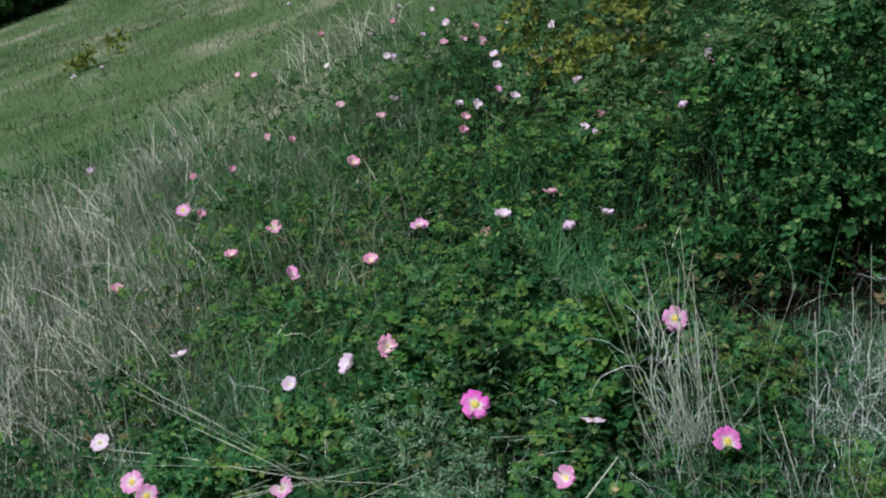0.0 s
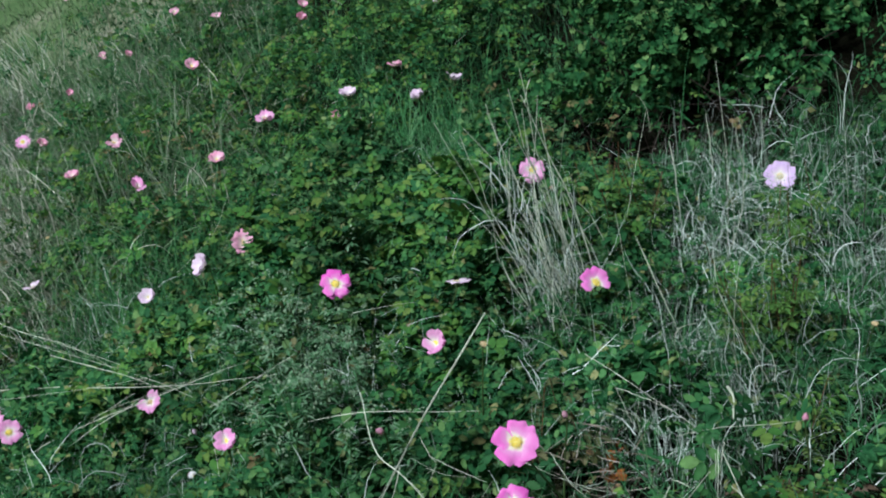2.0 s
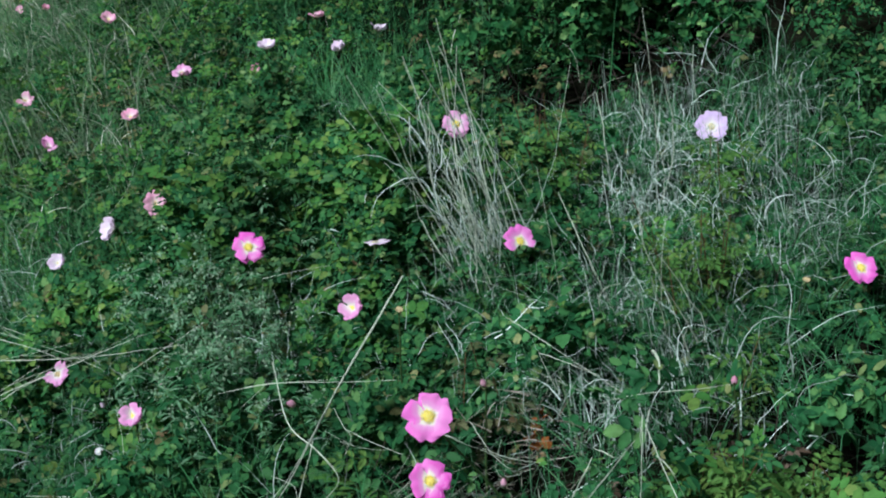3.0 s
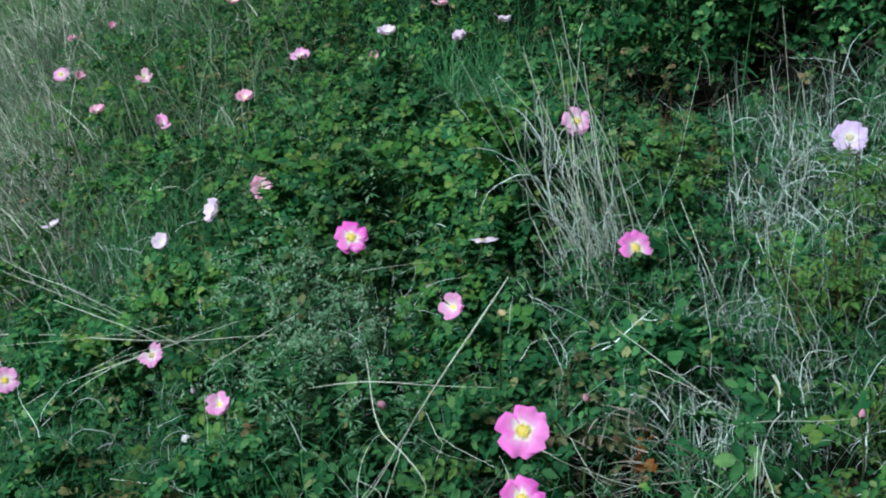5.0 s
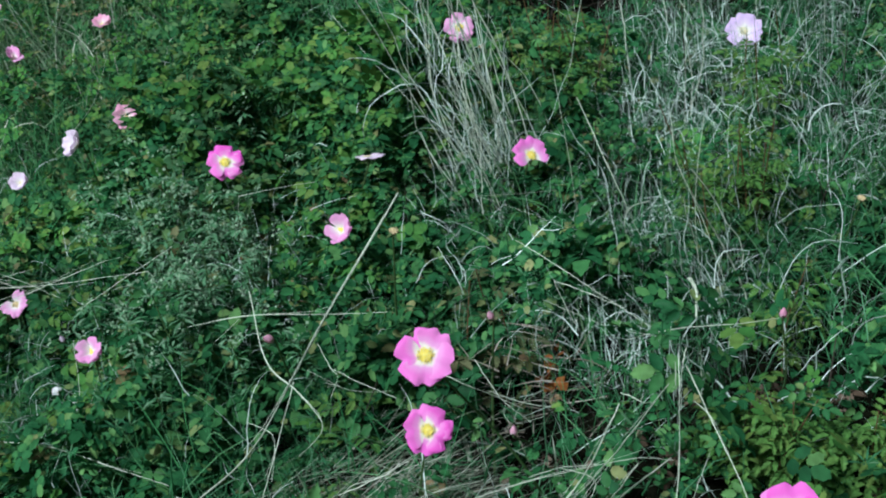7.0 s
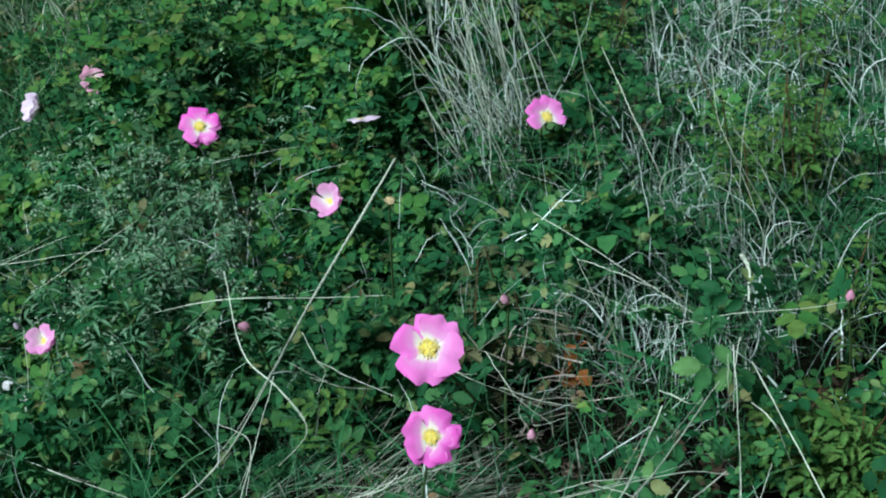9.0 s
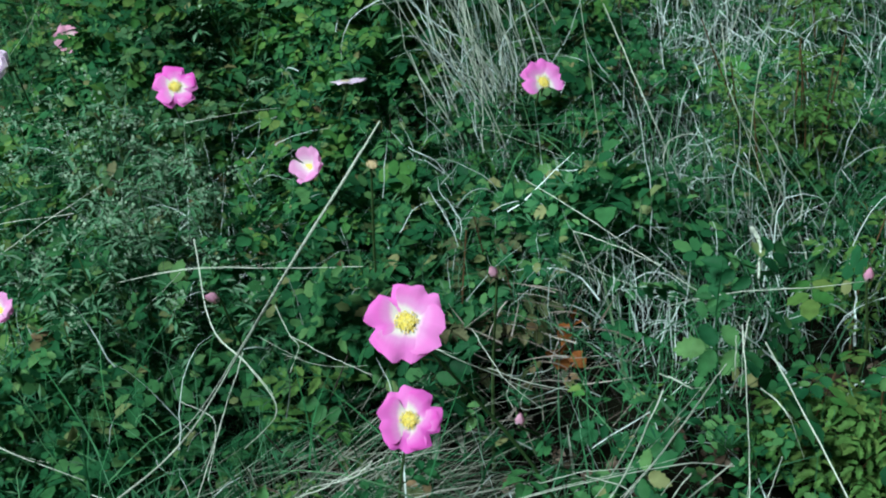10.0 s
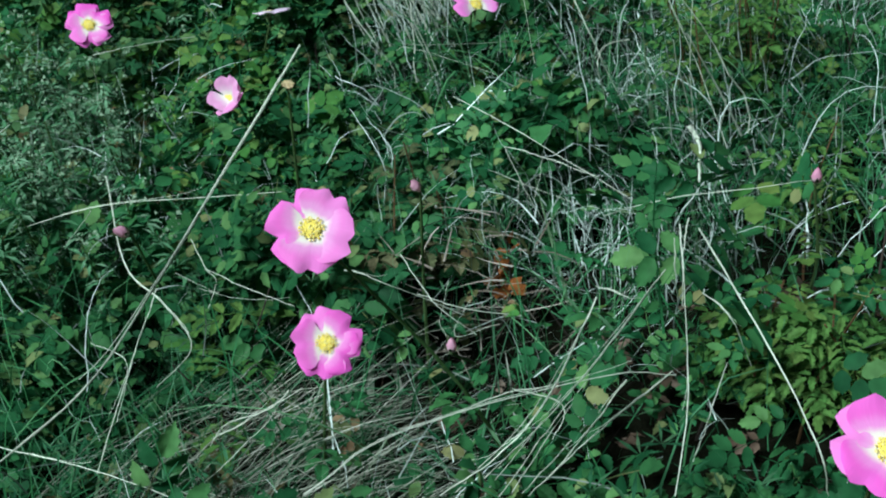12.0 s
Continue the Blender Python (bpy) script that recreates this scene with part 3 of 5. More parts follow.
def dry_left(x, y):
    a = np.maximum(oval(x, y, -1.5, 4.0, 0.5, 1.0, 0.5), 0.8 * oval(x, y, -1.12, 5.4, 0.16, 0.22))
    a = np.maximum(a, oval(x, y, -0.82, 2.75, 0.24, 0.5) * 0.4)
    a = np.maximum(a, oval(x, y, -1.05, 3.25, 0.28, 0.7))
    return np.maximum(a, 0.45 * oval(x, y, -0.4, 6.5, 0.3, 0.4))


def bare(x, y):
    """Gaps in the cover where the shaded ground shows."""
    a = np.maximum(0.75 * oval(x, y, 0.37, 0.77, 0.13, 0.09), oval(x, y, 0.35, 1.05, 0.06, 0.05, 0.4))
    a = np.maximum(a, np.maximum(oval(x, y, 0.633, 0.94, 0.045, 0.06), oval(x, y, 0.46, 1.08, 0.05, 0.05)))
    a = np.maximum(a, 0.7 * oval(x, y, 1.15, 2.35, 0.35, 0.3))
    a = np.maximum(a, 0.5 * np.maximum(oval(x, y, 1.3, 2.62, 0.5, 0.36, 0.3), oval(x, y, 1.7, 3.1, 0.75, 0.65, 0.2)))
    return np.maximum(a, oval(x, y, 0.88, 2.17, 0.32, 0.22, 0.4))


def dry_right(x, y):
    a = np.maximum(oval(x, y, 0.84, 1.58, 0.28, 0.32, 0.35), 0.7 * oval(x, y, 0.62, 1.2, 0.17, 0.2))
    a = np.maximum(a, oval(x, y, 0.42, 1.33, 0.13, 0.2) * 0.6)
    a = np.maximum(a, oval(x, y, 0.66, 1.32, 0.16, 0.2))
    a = np.maximum(a, 0.8 * oval(x, y, 0.53, 1.08, 0.09, 0.14))
    a = np.maximum(a, 0.5 * oval(x, y, 0.633, 0.941, 0.05, 0.07))
    return a * np.clip((y - 0.78) / 0.25, 0.05, 1) * (1 - 0.5 * bare(x, y))


def rose_share(x, y):
    a = 1 - 0.93 * dry_left(x, y) - 0.42 * dry_right(x, y)
    a = a * np.clip(1.15 - 0.9 * oval(x, y, 0.0, 1.47, 0.11, 0.16) - 1.15 * oval(x, y, 0.08, 0.96, 0.15, 0.11, 0.3), 0.0, 1)
    a = a * (1 - 0.5 * oval(x, y, -0.1, 1.1, 0.16, 0.18))
    a = a * (1 - 0.86 * bare(x, y)) * (1 - 0.9 * oval(x, y, 0.24, 0.84, 0.1, 0.07))
    a = a * (1 - 0.72 * oval(x, y, 0.5, 0.85, 0.2, 0.28))
    a = a * (1 - 0.5 * oval(x, y, 0.6, 2.65, 0.4, 0.45, 0.5))
    meadow = np.clip((y - 3.6 - 1.1 * (x + 0.8)) / 1.5, 0, 1) * (x < 0.3)
    a = a * (1 - 0.8 * meadow) * (1 - 0.6 * oval(x, y, 1.3, 2.75, 0.55, 0.45, 0.25))
    return np.clip(a, 0.03, 1) * np.clip(2.6 * vnoise(x, y, 0.13, 11) - 0.35, 0.2, 1)


def inside(x, y, box, soft=0.3):
    """Fades to nothing, unevenly, towards the edges of a patch."""
    x0, x1, y0, y1 = box
    d = np.minimum(np.minimum(x - x0, x1 - x), np.minimum(y - y0, y1 - y))
    return np.clip(d / soft - 0.8 * vnoise(x, y, 0.35, 51) + 0.3, 0, 1)


def leaf_mat(name, template, count, box, size, material_, label, chance=rose_share, top=1.0, edge=0.0, category="foliage", under=None, spread=0.75):
    x, y = strewn(count, *box, chance)
    if edge:
        keep = rng.random(len(x)) < inside(x, y, box, edge)
        x, y = x[keep], y[keep]
    n = len(x)
    run = rng.random(n) ** 0.45
    z = soil(x, y) + 0.01 + top * mat_height(x, y) * run
    az = rng.uniform(0, 2 * np.pi, n)
    lift = rng.normal(0.15, 0.35, n)
    along = np.stack([np.cos(az) * np.cos(lift), np.sin(az) * np.cos(lift), np.sin(lift)], -1)
    normal = normed(np.stack([rng.normal(0, spread, n), rng.normal(-0.2, spread, n), np.ones(n)], -1))
    s = size[0] + (size[1] - size[0]) * rng.random(n) ** 1.5
    keep = clear_of_flowers(np.stack([x, y, z], -1), 0.08, 0.037)
    x, y, z, along, normal, s = x[keep], y[keep], z[keep], along[keep], normal[keep], s[keep]
    pos = np.stack([x, y, z], -1) - along * s[:, None] * 0.5
    n = len(s)
    shape = s[:, None] * np.stack([rng.uniform(0.75, 1.2, n), np.ones(n), rng.uniform(-0.3, 2.2, n)], -1)
    turn = axes_of(along, normal)
    # the leaves deep in the mat are simpler than those on top
    low = (run[keep] < 0.85) if under is not None else np.zeros(n, bool)
    pieces = [scattered(template, pos[~low], turn[~low], shape[~low])]
    if low.any():
        pieces.append(scattered(under, pos[low], turn[low], shape[low]))
    return stuff(name, pieces, [material_], label, category, smooth=True)


def ahead(x, y):
    """One on the wedge of slope that opens ahead of the near roses, less round it."""
    return np.where(np.abs(x - 0.15) < 0.5 * (y + 0.6) + 0.2, np.where(y < 3.4, 1.0, 0.6), 0.14) * np.where(y < 0.35, 0.6, 1.0)


def near_patch(x, y):
    """The patch of finer leaves, with a ragged border."""
    x, y = x + 0.3 * (vnoise(x, y, 0.2, 61) - 0.5), y + 0.3 * (vnoise(x, y, 0.2, 62) - 0.5)
    return (x > -0.75) & (x < 1.15) & (y > 0.3) & (y < 2.05)


leaf_mat("rose_foliage", LEAF_NEAR, 6000, (-0.75, 1.15, 0.3, 1.3), (0.024, 0.06), M_ROSE, "dense low mat of dark green wild rose leaves", lambda x, y: rose_share(x, y) * near_patch(x, y), under=LEAF_MID)
leaf_mat("rose_foliage", LEAF_MID, 25000, (-0.95, 1.35, 1.2, 2.25), (0.018, 0.043), M_ROSE, "dense low mat of wild rose leaves round the open roses", lambda x, y: rose_share(x, y) * near_patch(x, y), under=LEAF_FARTHEST)
leaf_mat("rose_foliage", LEAF_FAR, 135000, (-3.4, 4.0, -0.4, 6.4), (0.024, 0.06), M_ROSE, "dense low mat of dark green wild rose leaves on the slope",
         lambda x, y: rose_share(x, y) * ~near_patch(x, y) * ahead(x, y), edge=0.8, under=LEAF_FARTHEST, spread=1.4)
leaf_mat("rose_foliage", LEAF_MID, 7500, (-0.6, 0.55, 1.05, 2.3), (0.024, 0.048), M_ROSE, "rose leaves over the dark hollows of the mat", lambda x, y: (1 - oval(x, y, 0.0, 1.47, 0.1, 0.15)) * (1 - bare(x, y)) * (1 - oval(x, y, 0.35, 1.0, 0.09, 0.1)), top=1.12)
leaf_mat("rose_foliage", LEAF_FARTHEST, 26000, (-2.4, 2.9, -0.6, 4.6), (0.06, 0.12), M_ROSE, "rose leaves round the edge of the patch",
         lambda x, y: 1.0 * (ahead(x, y) < 0.3) * np.clip(2.2 - 1.6 * np.hypot((x - 0.3) / 2.3, (y - 2.3) / 2.6), 0, 1), top=0.9)
leaf_mat("young_rose_foliage", LEAF_MID, 2600, (-0.75, 1.15, 0.5, 2.0), (0.024, 0.05), M_YOUNG, "scattered light green young rose leaves",
         lambda x, y: rose_share(x, y) * np.clip(3.5 * vnoise(x, y, 0.16, 23) - 1.2, 0, 1), top=1.1)
leaf_mat("young_rose_foliage", LEAF_MID, 2000, (-0.45, 0.5, 1.3, 2.25), (0.026, 0.05), M_YOUNG, "light green rose leaves over the darker mat", lambda x, y: np.clip(3.5 * vnoise(x, y, 0.12, 25) - 1.0, 0.1, 1) * (1 - oval(x, y, 0.0, 1.47, 0.09, 0.13)), top=1.15)
leaf_mat("young_rose_foliage", LEAF_FAR, 22000, (-2.6, 2.8, 1.9, 6.0), (0.024, 0.06), M_YOUNG, "scattered yellowish green young rose leaves",
         lambda x, y: rose_share(x, y) * np.clip(3.5 * vnoise(x, y, 0.25, 24) - 1.2, 0, 1), top=1.1, edge=0.6)
M_OLD_MAT = leafy("old_leaf_mat", [(0.0, (0.06, 0.1, 0.04)), (0.6, (0.13, 0.15, 0.06)), (1.0, (0.24, 0.16, 0.09))], 0.6, 0.2)
leaf_mat("young_rose_foliage", LEAF_MID, 1500, (-0.1, 0.45, 1.4, 2.1), (0.026, 0.052), M_YOUNG, "light green rose leaves round the dry tuft",
         lambda x, y: oval(x, y, 0.18, 1.76, 0.18, 0.2, 0.6) * np.clip(3 * vnoise(x, y, 0.09, 29) - 0.7, 0.15, 1), top=1.12)
leaf_mat("rose_foliage", LEAF_MID, 5200, (-0.7, 0.75, 1.45, 2.6), (0.02, 0.04), M_SLOPE, "fine fresh green rose leaves between two roses",
         lambda x, y: oval(x, y, 0.1, 1.9, 0.3, 0.34, 1.2) * np.clip(3 * vnoise(x, y, 0.11, 20) - 0.8, 0.1, 1), top=1.12)
leaf_mat("young_rose_foliage", LEAF_FAR, 5000, (-0.8, 1.0, 2.0, 3.6), (0.024, 0.048), M_YOUNG, "yellowish green leaf tips over the darker rose mat",
         lambda x, y: rose_share(x, y) * np.clip(4 * vnoise(x, y, 0.1, 22) - 1.8, 0.05, 1), top=1.15)
leaf_mat("dead_leaves", LEAF_MID, 350, (0.2, 0.7, 0.55, 1.0), (0.02, 0.042), M_BROWN, "brown dead rose leaves on the shaded ground", lambda x, y: np.maximum(bare(x, y), 0.3), top=0.2)
leaf_mat("rose_foliage", LEAF_NEAR, 160, (0.24, 0.55, 0.6, 0.9), (0.026, 0.044), M_ROSE, "sparse dark green rose leaves over bare ground", None, top=0.7)
leaf_mat("old_rose_foliage", LEAF_MID, 1500, (-0.7, 1.0, 0.9, 2.25), (0.018, 0.04), M_OLD_MAT, "scattered olive and reddish old rose leaves", lambda x, y: np.clip(4 * vnoise(x, y, 0.1, 27) - 2.0, 0, 1), top=1.1)
leaf_mat("old_rose_foliage", LEAF_FARTHEST, 3500, (-1.4, 1.4, 2.2, 5.0), (0.025, 0.05), M_OLD_MAT, "olive and reddish old rose leaves on the slope", lambda x, y: np.clip(4 * vnoise(x, y, 0.18, 28) - 2.0, 0, 1) * rose_share(x, y), top=1.1)
leaf_mat("slope_foliage", LEAF_FARTHEST, 17000, (0.1, 3.8, 3.2, 9.0), (0.05, 0.1), M_SLOPE, "mixed light and dark green herbs on the upper slope",
         lambda x, y: np.clip(2.5 * vnoise(x, y, 0.3, 26) - 0.4, 0.1, 1) * np.clip((x - 0.1 - 0.1 * (y - 3)) / 0.4, 0, 1) * (1 - 0.95 * bare(x, y)), top=1.5)


# ---- fine herbs: whorls of narrow leaves on thin stems ----
def herb_patch(name, count, box, size, mat, label, chance):
    x, y = strewn(count, *box, chance)
    n = len(x)
    z = soil(x, y) + 0.01 + 1.2 * mat_height(x, y) * rng.random(n) ** 0.5
    p = np.stack([x, y, z], -1)
    p = p[clear_of_flowers(p)]
    each = 6
    az = rng.uniform(0, 2 * np.pi, (len(p), 1)) + np.arange(each)[None] * 2 * np.pi / each
    lean = normed(np.stack([rng.normal(0, 0.3, len(p)), rng.normal(0, 0.3, len(p)), np.ones(len(p))], -1))
    along = np.stack([np.cos(az), np.sin(az), rng.uniform(0.0, 0.7, az.shape)], -1) + 0.4 * lean[:, None]
    pos = np.repeat(p, each, axis=0) + np.repeat(rng.normal(0, 0.003, (len(p), 3)), each, axis=0)
    v = scattered(NEEDLE, pos, axes_of(along.reshape(-1, 3), np.repeat(lean, each, axis=0)), rng.uniform(*size, len(pos)))
    return stuff(name, [v], [mat], label, "herb")


herb_patch("fine_herbs", 8000, (-0.75, 1.1, 0.4, 2.1), (0.01, 0.024), M_HERB, "fine green whorled herb leaves among the roses", lambda x, y: np.clip(2.4 * vnoise(x, y, 0.16, 41) - 0.6 + 0.7 * oval(x, y, -0.1, 1.1, 0.18, 0.2), 0, 1) * np.where((x > 0.12) & (y < 1.1), 0.12, 1.0))


# ---- grasses ----
def grass_field(name, count, box, length, width, lean, bend, material_, label, chance=None, steps=4, wander=0.0, lift=0.0, heading=None, category="grass"):
    x, y = strewn(count, *box, chance)
    n = len(x)
    base = np.stack([x, y, soil(x, y) + rng.uniform(0, 1, n) * lift], -1)
    az = rng.uniform(0, 2 * np.pi, n) if heading is None else rng.normal(heading[0], heading[1], n)
    v, f = blades(base, az, np.abs(rng.normal(*lean, n)), rng.normal(*bend, n), rng.uniform(*length, n), rng.uniform(*width, n), steps, wander)
    # leave out the blades that cross a flower
    k = 2 * (steps + 1)
    ok = clear_of_flowers(v, 0.12, 0.03).reshape(n, k).all(axis=1)
    order = np.cumsum(ok) - 1
    v = v.reshape(n, k, 3)[ok].reshape(-1, 3)
    f = f.reshape(n, -1, 3)[ok] - ((np.arange(n) - order)[ok] * k)[:, None, None]
    return stuff(name, [(v, f.reshape(-1, 3))], [material_], label, category)


grass_field("green_grass", 17000, (-0.8, 1.2, 0.35, 2.1), (0.06, 0.2), (0.0008, 0.002), (0.4, 0.3), (0.9, 0.6), M_GRASS, "fine green grass blades among the roses",
            lambda x, y: (0.12 + 0.88 * vnoise(x, y, 0.25, 31) ** 1.5) * (1 - 0.8 * bare(x, y)) * np.where((x > 0.25) & (y < 1.0), 0.45, 1.0), 4, 0.15, 0.06)
grass_field("green_grass", 26000, (-2.8, 3.0, 2.0, 6.4), (0.08, 0.24), (0.0013, 0.0032), (0.4, 0.3), (0.8, 0.5), M_GRASS, "green grass blades among the roses",
            lambda x, y: (0.2 + 0.8 * vnoise(x, y, 0.5, 32)) * (1 - 0.95 * bare(x, y)), 3)
grass_field("meadow_grass", 120000, (-9.0, 3.5, 4.0, 21.0), (0.025, 0.06), (0.004, 0.008), (0.5, 0.3), (0.6, 0.4), M_SWARD, "pale green meadow grass on the far slope",
            lambda x, y: np.clip(0.4 + vnoise(x, y, 0.9, 33), 0, 1) * (x < 0.3 + 0.25 * (y - 5)), 1)
grass_field("meadow_grass", 30000, (-6.0, 6.0, -4.0, 6.5), (0.06, 0.18), (0.004, 0.009), (0.6, 0.35), (0.8, 0.5), M_MEADOW, "pale green meadow grass round the rose patch",
            lambda x, y: np.clip(1.2 * np.hypot((x - 0.3) / 3.1, (y - 2.9) / 3.3) - 0.7 + 0.3 * vnoise(x, y, 0.7, 37), 0, 1), 1)
grass_field("meadow_tussocks", 26000, (-5.5, 0.6, 4.6, 15.0), (0.04, 0.1), (0.004, 0.007), (0.8, 0.3), (0.8, 0.5), M_SLOPE, "darker green tussocks in the pale meadow",
            lambda x, y: np.clip(4 * vnoise(x, 0.6 * y, 0.5, 34) - 2.3, 0, 1) * np.clip(1.6 - 0.09 * y, 0, 1) + 0.9 * oval(x, y, -2.35, 7.7, 0.22, 0.3, 0.6), 2)
grass_field("dry_grass", 9000, (-8.0, 1.0, 7.5, 18.0), (0.04, 0.12), (0.004, 0.007), (0.5, 0.3), (0.7, 0.5), M_OLIVE, "pale dry grass in patches on the meadow",
            lambda x, y: np.clip(4 * vnoise(x, 0.5 * y, 1.0, 35) - 2.1, 0, 1), 3, 0.2)
grass_field("dry_grass", 20000, (-2.6, 0.3, 1.6, 8.0), (0.14, 0.4), (0.002, 0.0045), (0.5, 0.35), (0.8, 0.5), M_HAY, "bleached dry grass leaning in a loose patch", dry_left, 6, 0.3, 0.0, (2.5, 0.9))
grass_field("dry_grass", 1300, (0.2, 1.3, 0.55, 2.5), (0.06, 0.18), (0.0012, 0.0026), (0.8, 0.45), (0.9, 0.8), M_STRAW, "tangled bleached dry grass between the roses", dry_right, 8, 0.85, 0.07)
grass_field("dry_grass", 1800, (-0.8, 1.2, 0.5, 2.4), (0.05, 0.16), (0.0008, 0.0018), (1.0, 0.4), (0.6, 0.6), M_STRAW, "single straws of dry grass lying in the leaves",
            lambda x, y: np.clip(2 * vnoise(x, y, 0.2, 36) - 0.5, 0, 1), 6, 0.4, 0.1)
grass_field("bleached_blades", 420, (0.25, 1.2, 0.7, 2.3), (0.06, 0.16), (0.0009, 0.0017), (0.5, 0.4), (1.7, 0.9), M_STRAW, "broad bleached grass blades bent over at the top", dry_right, 9, 0.5, 0.12)
grass_field("bleached_blades", 260, (-1.0, 0.3, 1.2, 3.0), (0.07, 0.16), (0.001, 0.002), (0.6, 0.4), (1.2, 0.9), M_STRAW, "bleached grass blades bent over among the roses", lambda x, y: np.clip(2 * vnoise(x, y, 0.3, 38) - 0.6, 0, 1), 9, 0.5, 0.1)
grass_field("light_grass", 17000, (-2.4, 0.2, 1.8, 5.0), (0.1, 0.26), (0.0014, 0.003), (0.4, 0.3), (0.8, 0.5), M_MEADOW, "light green grass mixed with the roses",
            lambda x, y: np.clip((-x - 0.05 + 0.14 * (y - 2)) / 0.65, 0, 1) * (1 - 0.85 * dry_left(x, y)), 4, 0.2)
grass_field("dry_grass", 2600, (-1.7, -0.3, 2.1, 4.8), (0.1, 0.28), (0.0014, 0.0026), (0.6, 0.35), (0.8, 0.6), M_STRAW, "thin dry grass mixed with the roses",
            lambda x, y: np.clip(2 * vnoise(x, y, 0.4, 39) - 0.4, 0, 1) * np.clip((-x - 0.3) / 0.5, 0.1, 1), 7, 0.45)
WIRY = ((0.855, 1.34, 0.1, 0.12), (0.73, 1.6, 0.1, 0.13), (0.8, 1.42, 0.1, 0.1), (0.63, 1.22, 0.1, 0.1), (0.64, 1.38, 0.08, 0.09), (0.9, 1.75, 0.14, 0.13), (0.63, 0.94, 0.04, 0.05), (0.36, 1.36, 0.07, 0.12), (0.53, 1.12, 0.07, 0.1), (0.45, 1.2, 0.06, 0.1))


def wiry(x, y):
    """Patches where short wiry grass has dried in curls."""
    a = np.zeros_like(x)
    for cx, cy, rx, ry in WIRY:
        a = np.maximum(a, oval(x, y, cx, cy, rx, ry, 0.8))
    return a * np.clip(2 * vnoise(x, y, 0.07, 71) - 0.2, 0, 1)


grass_field("wiry_grass", 6000, (0.25, 1.15, 0.8, 2.0), (0.05, 0.16), (0.0008, 0.0017), (0.6, 0.4), (1.3, 1.0), M_STRAW, "short wiry grass dried in bluish white curls", wiry, 9, 1.0, 0.13)
grass_field("green_grass", 5000, (0.25, 1.15, 0.8, 2.0), (0.05, 0.15), (0.0008, 0.0018), (0.5, 0.3), (1.0, 0.6), M_GRASS, "fine curved green grass between dry tufts", lambda x, y: np.clip(dry_right(x, y) + 0.15, 0, 1) * (1 - 0.7 * bare(x, y)), 5, 0.3, 0.08)
grass_field("wiry_grass", 1300, (0.4, 1.05, 0.95, 1.75), (0.03, 0.1), (0.0007, 0.0014), (0.7, 0.4), (1.5, 1.0), M_STRAW, "fine bleached curls of dead grass over the tufts", lambda x, y: dry_right(x, y) * np.clip(3 * vnoise(x, y, 0.08, 74) - 0.9, 0.1, 1) * np.clip((y - 1.12) / 0.15, 0, 1), 8, 0.7, 0.17)
grass_field("wiry_grass", 6000, (-0.8, 0.5, 0.7, 2.2), (0.03, 0.12), (0.0007, 0.0015), (0.8, 0.4), (1.1, 0.9), M_STRAW, "thin wiry dry grass among rose leaves", lambda x, y: np.clip(3 * vnoise(x, y, 0.12, 72) - 1.1, 0.08, 1) * np.clip((y - 0.95) / 0.3, 0.15, 1), 7, 0.6, 0.19)
grass_field("wiry_grass", 4500, (-1.1, 0.9, 2.1, 4.6), (0.05, 0.16), (0.0012, 0.0022), (0.7, 0.4), (1.1, 0.8), M_HAY, "thin pale dry blades curled over the rose slope", lambda x, y: np.clip(3 * vnoise(x, y, 0.22, 73) - 1.2, 0.05, 1) * np.clip((0.15 - x) / 0.6, 0.06, 1), 5, 0.5, 0.2)
grass_field("fresh_grass", 13500, (-0.9, 0.5, 0.75, 2.3), (0.07, 0.19), (0.0009, 0.0022), (0.5, 0.3), (0.9, 0.5), M_FRESH, "fresh green grass blades rising through the roses",
            lambda x, y: np.clip(2.4 * vnoise(x, y, 0.22, 81) - 0.5, 0.08, 1) * (1 - 0.8 * bare(x, y)) * np.clip((y - 0.95) / 0.35, 0.15, 1), 5, 0.25, 0.16)
grass_field("fresh_grass", 2400, (0.35, 1.2, 0.9, 2.1), (0.07, 0.18), (0.0009, 0.0018), (0.5, 0.3), (1.2, 0.5), M_FRESH, "fresh green grass blades between dry tufts",
            lambda x, y: np.clip(2.4 * vnoise(x, y, 0.18, 82) - 0.5, 0.08, 1) * (1 - 0.8 * bare(x, y)), 5, 0.25, 0.1)
grass_field("fresh_grass", 15000, (-1.8, 1.2, 2.0, 5.0), (0.08, 0.24), (0.0012, 0.0026), (0.5, 0.3), (0.8, 0.5), M_FRESH, "fresh green grass blades on the rose slope",
            lambda x, y: np.clip(2.4 * vnoise(x, y, 0.35, 83) - 0.5, 0.1, 1) * (1 - 0.9 * bare(x, y)), 4, 0.25, 0.12)
grass_field("light_grass", 6500, (-1.15, 0.1, 2.4, 4.8), (0.1, 0.26), (0.0016, 0.0034), (0.5, 0.3), (0.8, 0.5), M_MEADOW, "pale green grass blades over the rose slope", lambda x, y: np.clip(2 * vnoise(x, y, 0.3, 91) - 0.3, 0.1, 1) * np.clip((0.1 - x) / 0.5, 0, 1), 4, 0.3, 0.14)
# real straw litter, but its near-black colour stands in for shade under the leaves
grass_field("dead_litter", 8000, (-1.0, 1.9, 0.4, 3.2), (0.05, 0.14), (0.0009, 0.002), (1.35, 0.15), (0.1, 0.2), M_SHADED_LITTER, "matted dead straw on the soil, coloured near black for the shade between plants", None, 4, 0.25, 0.05)
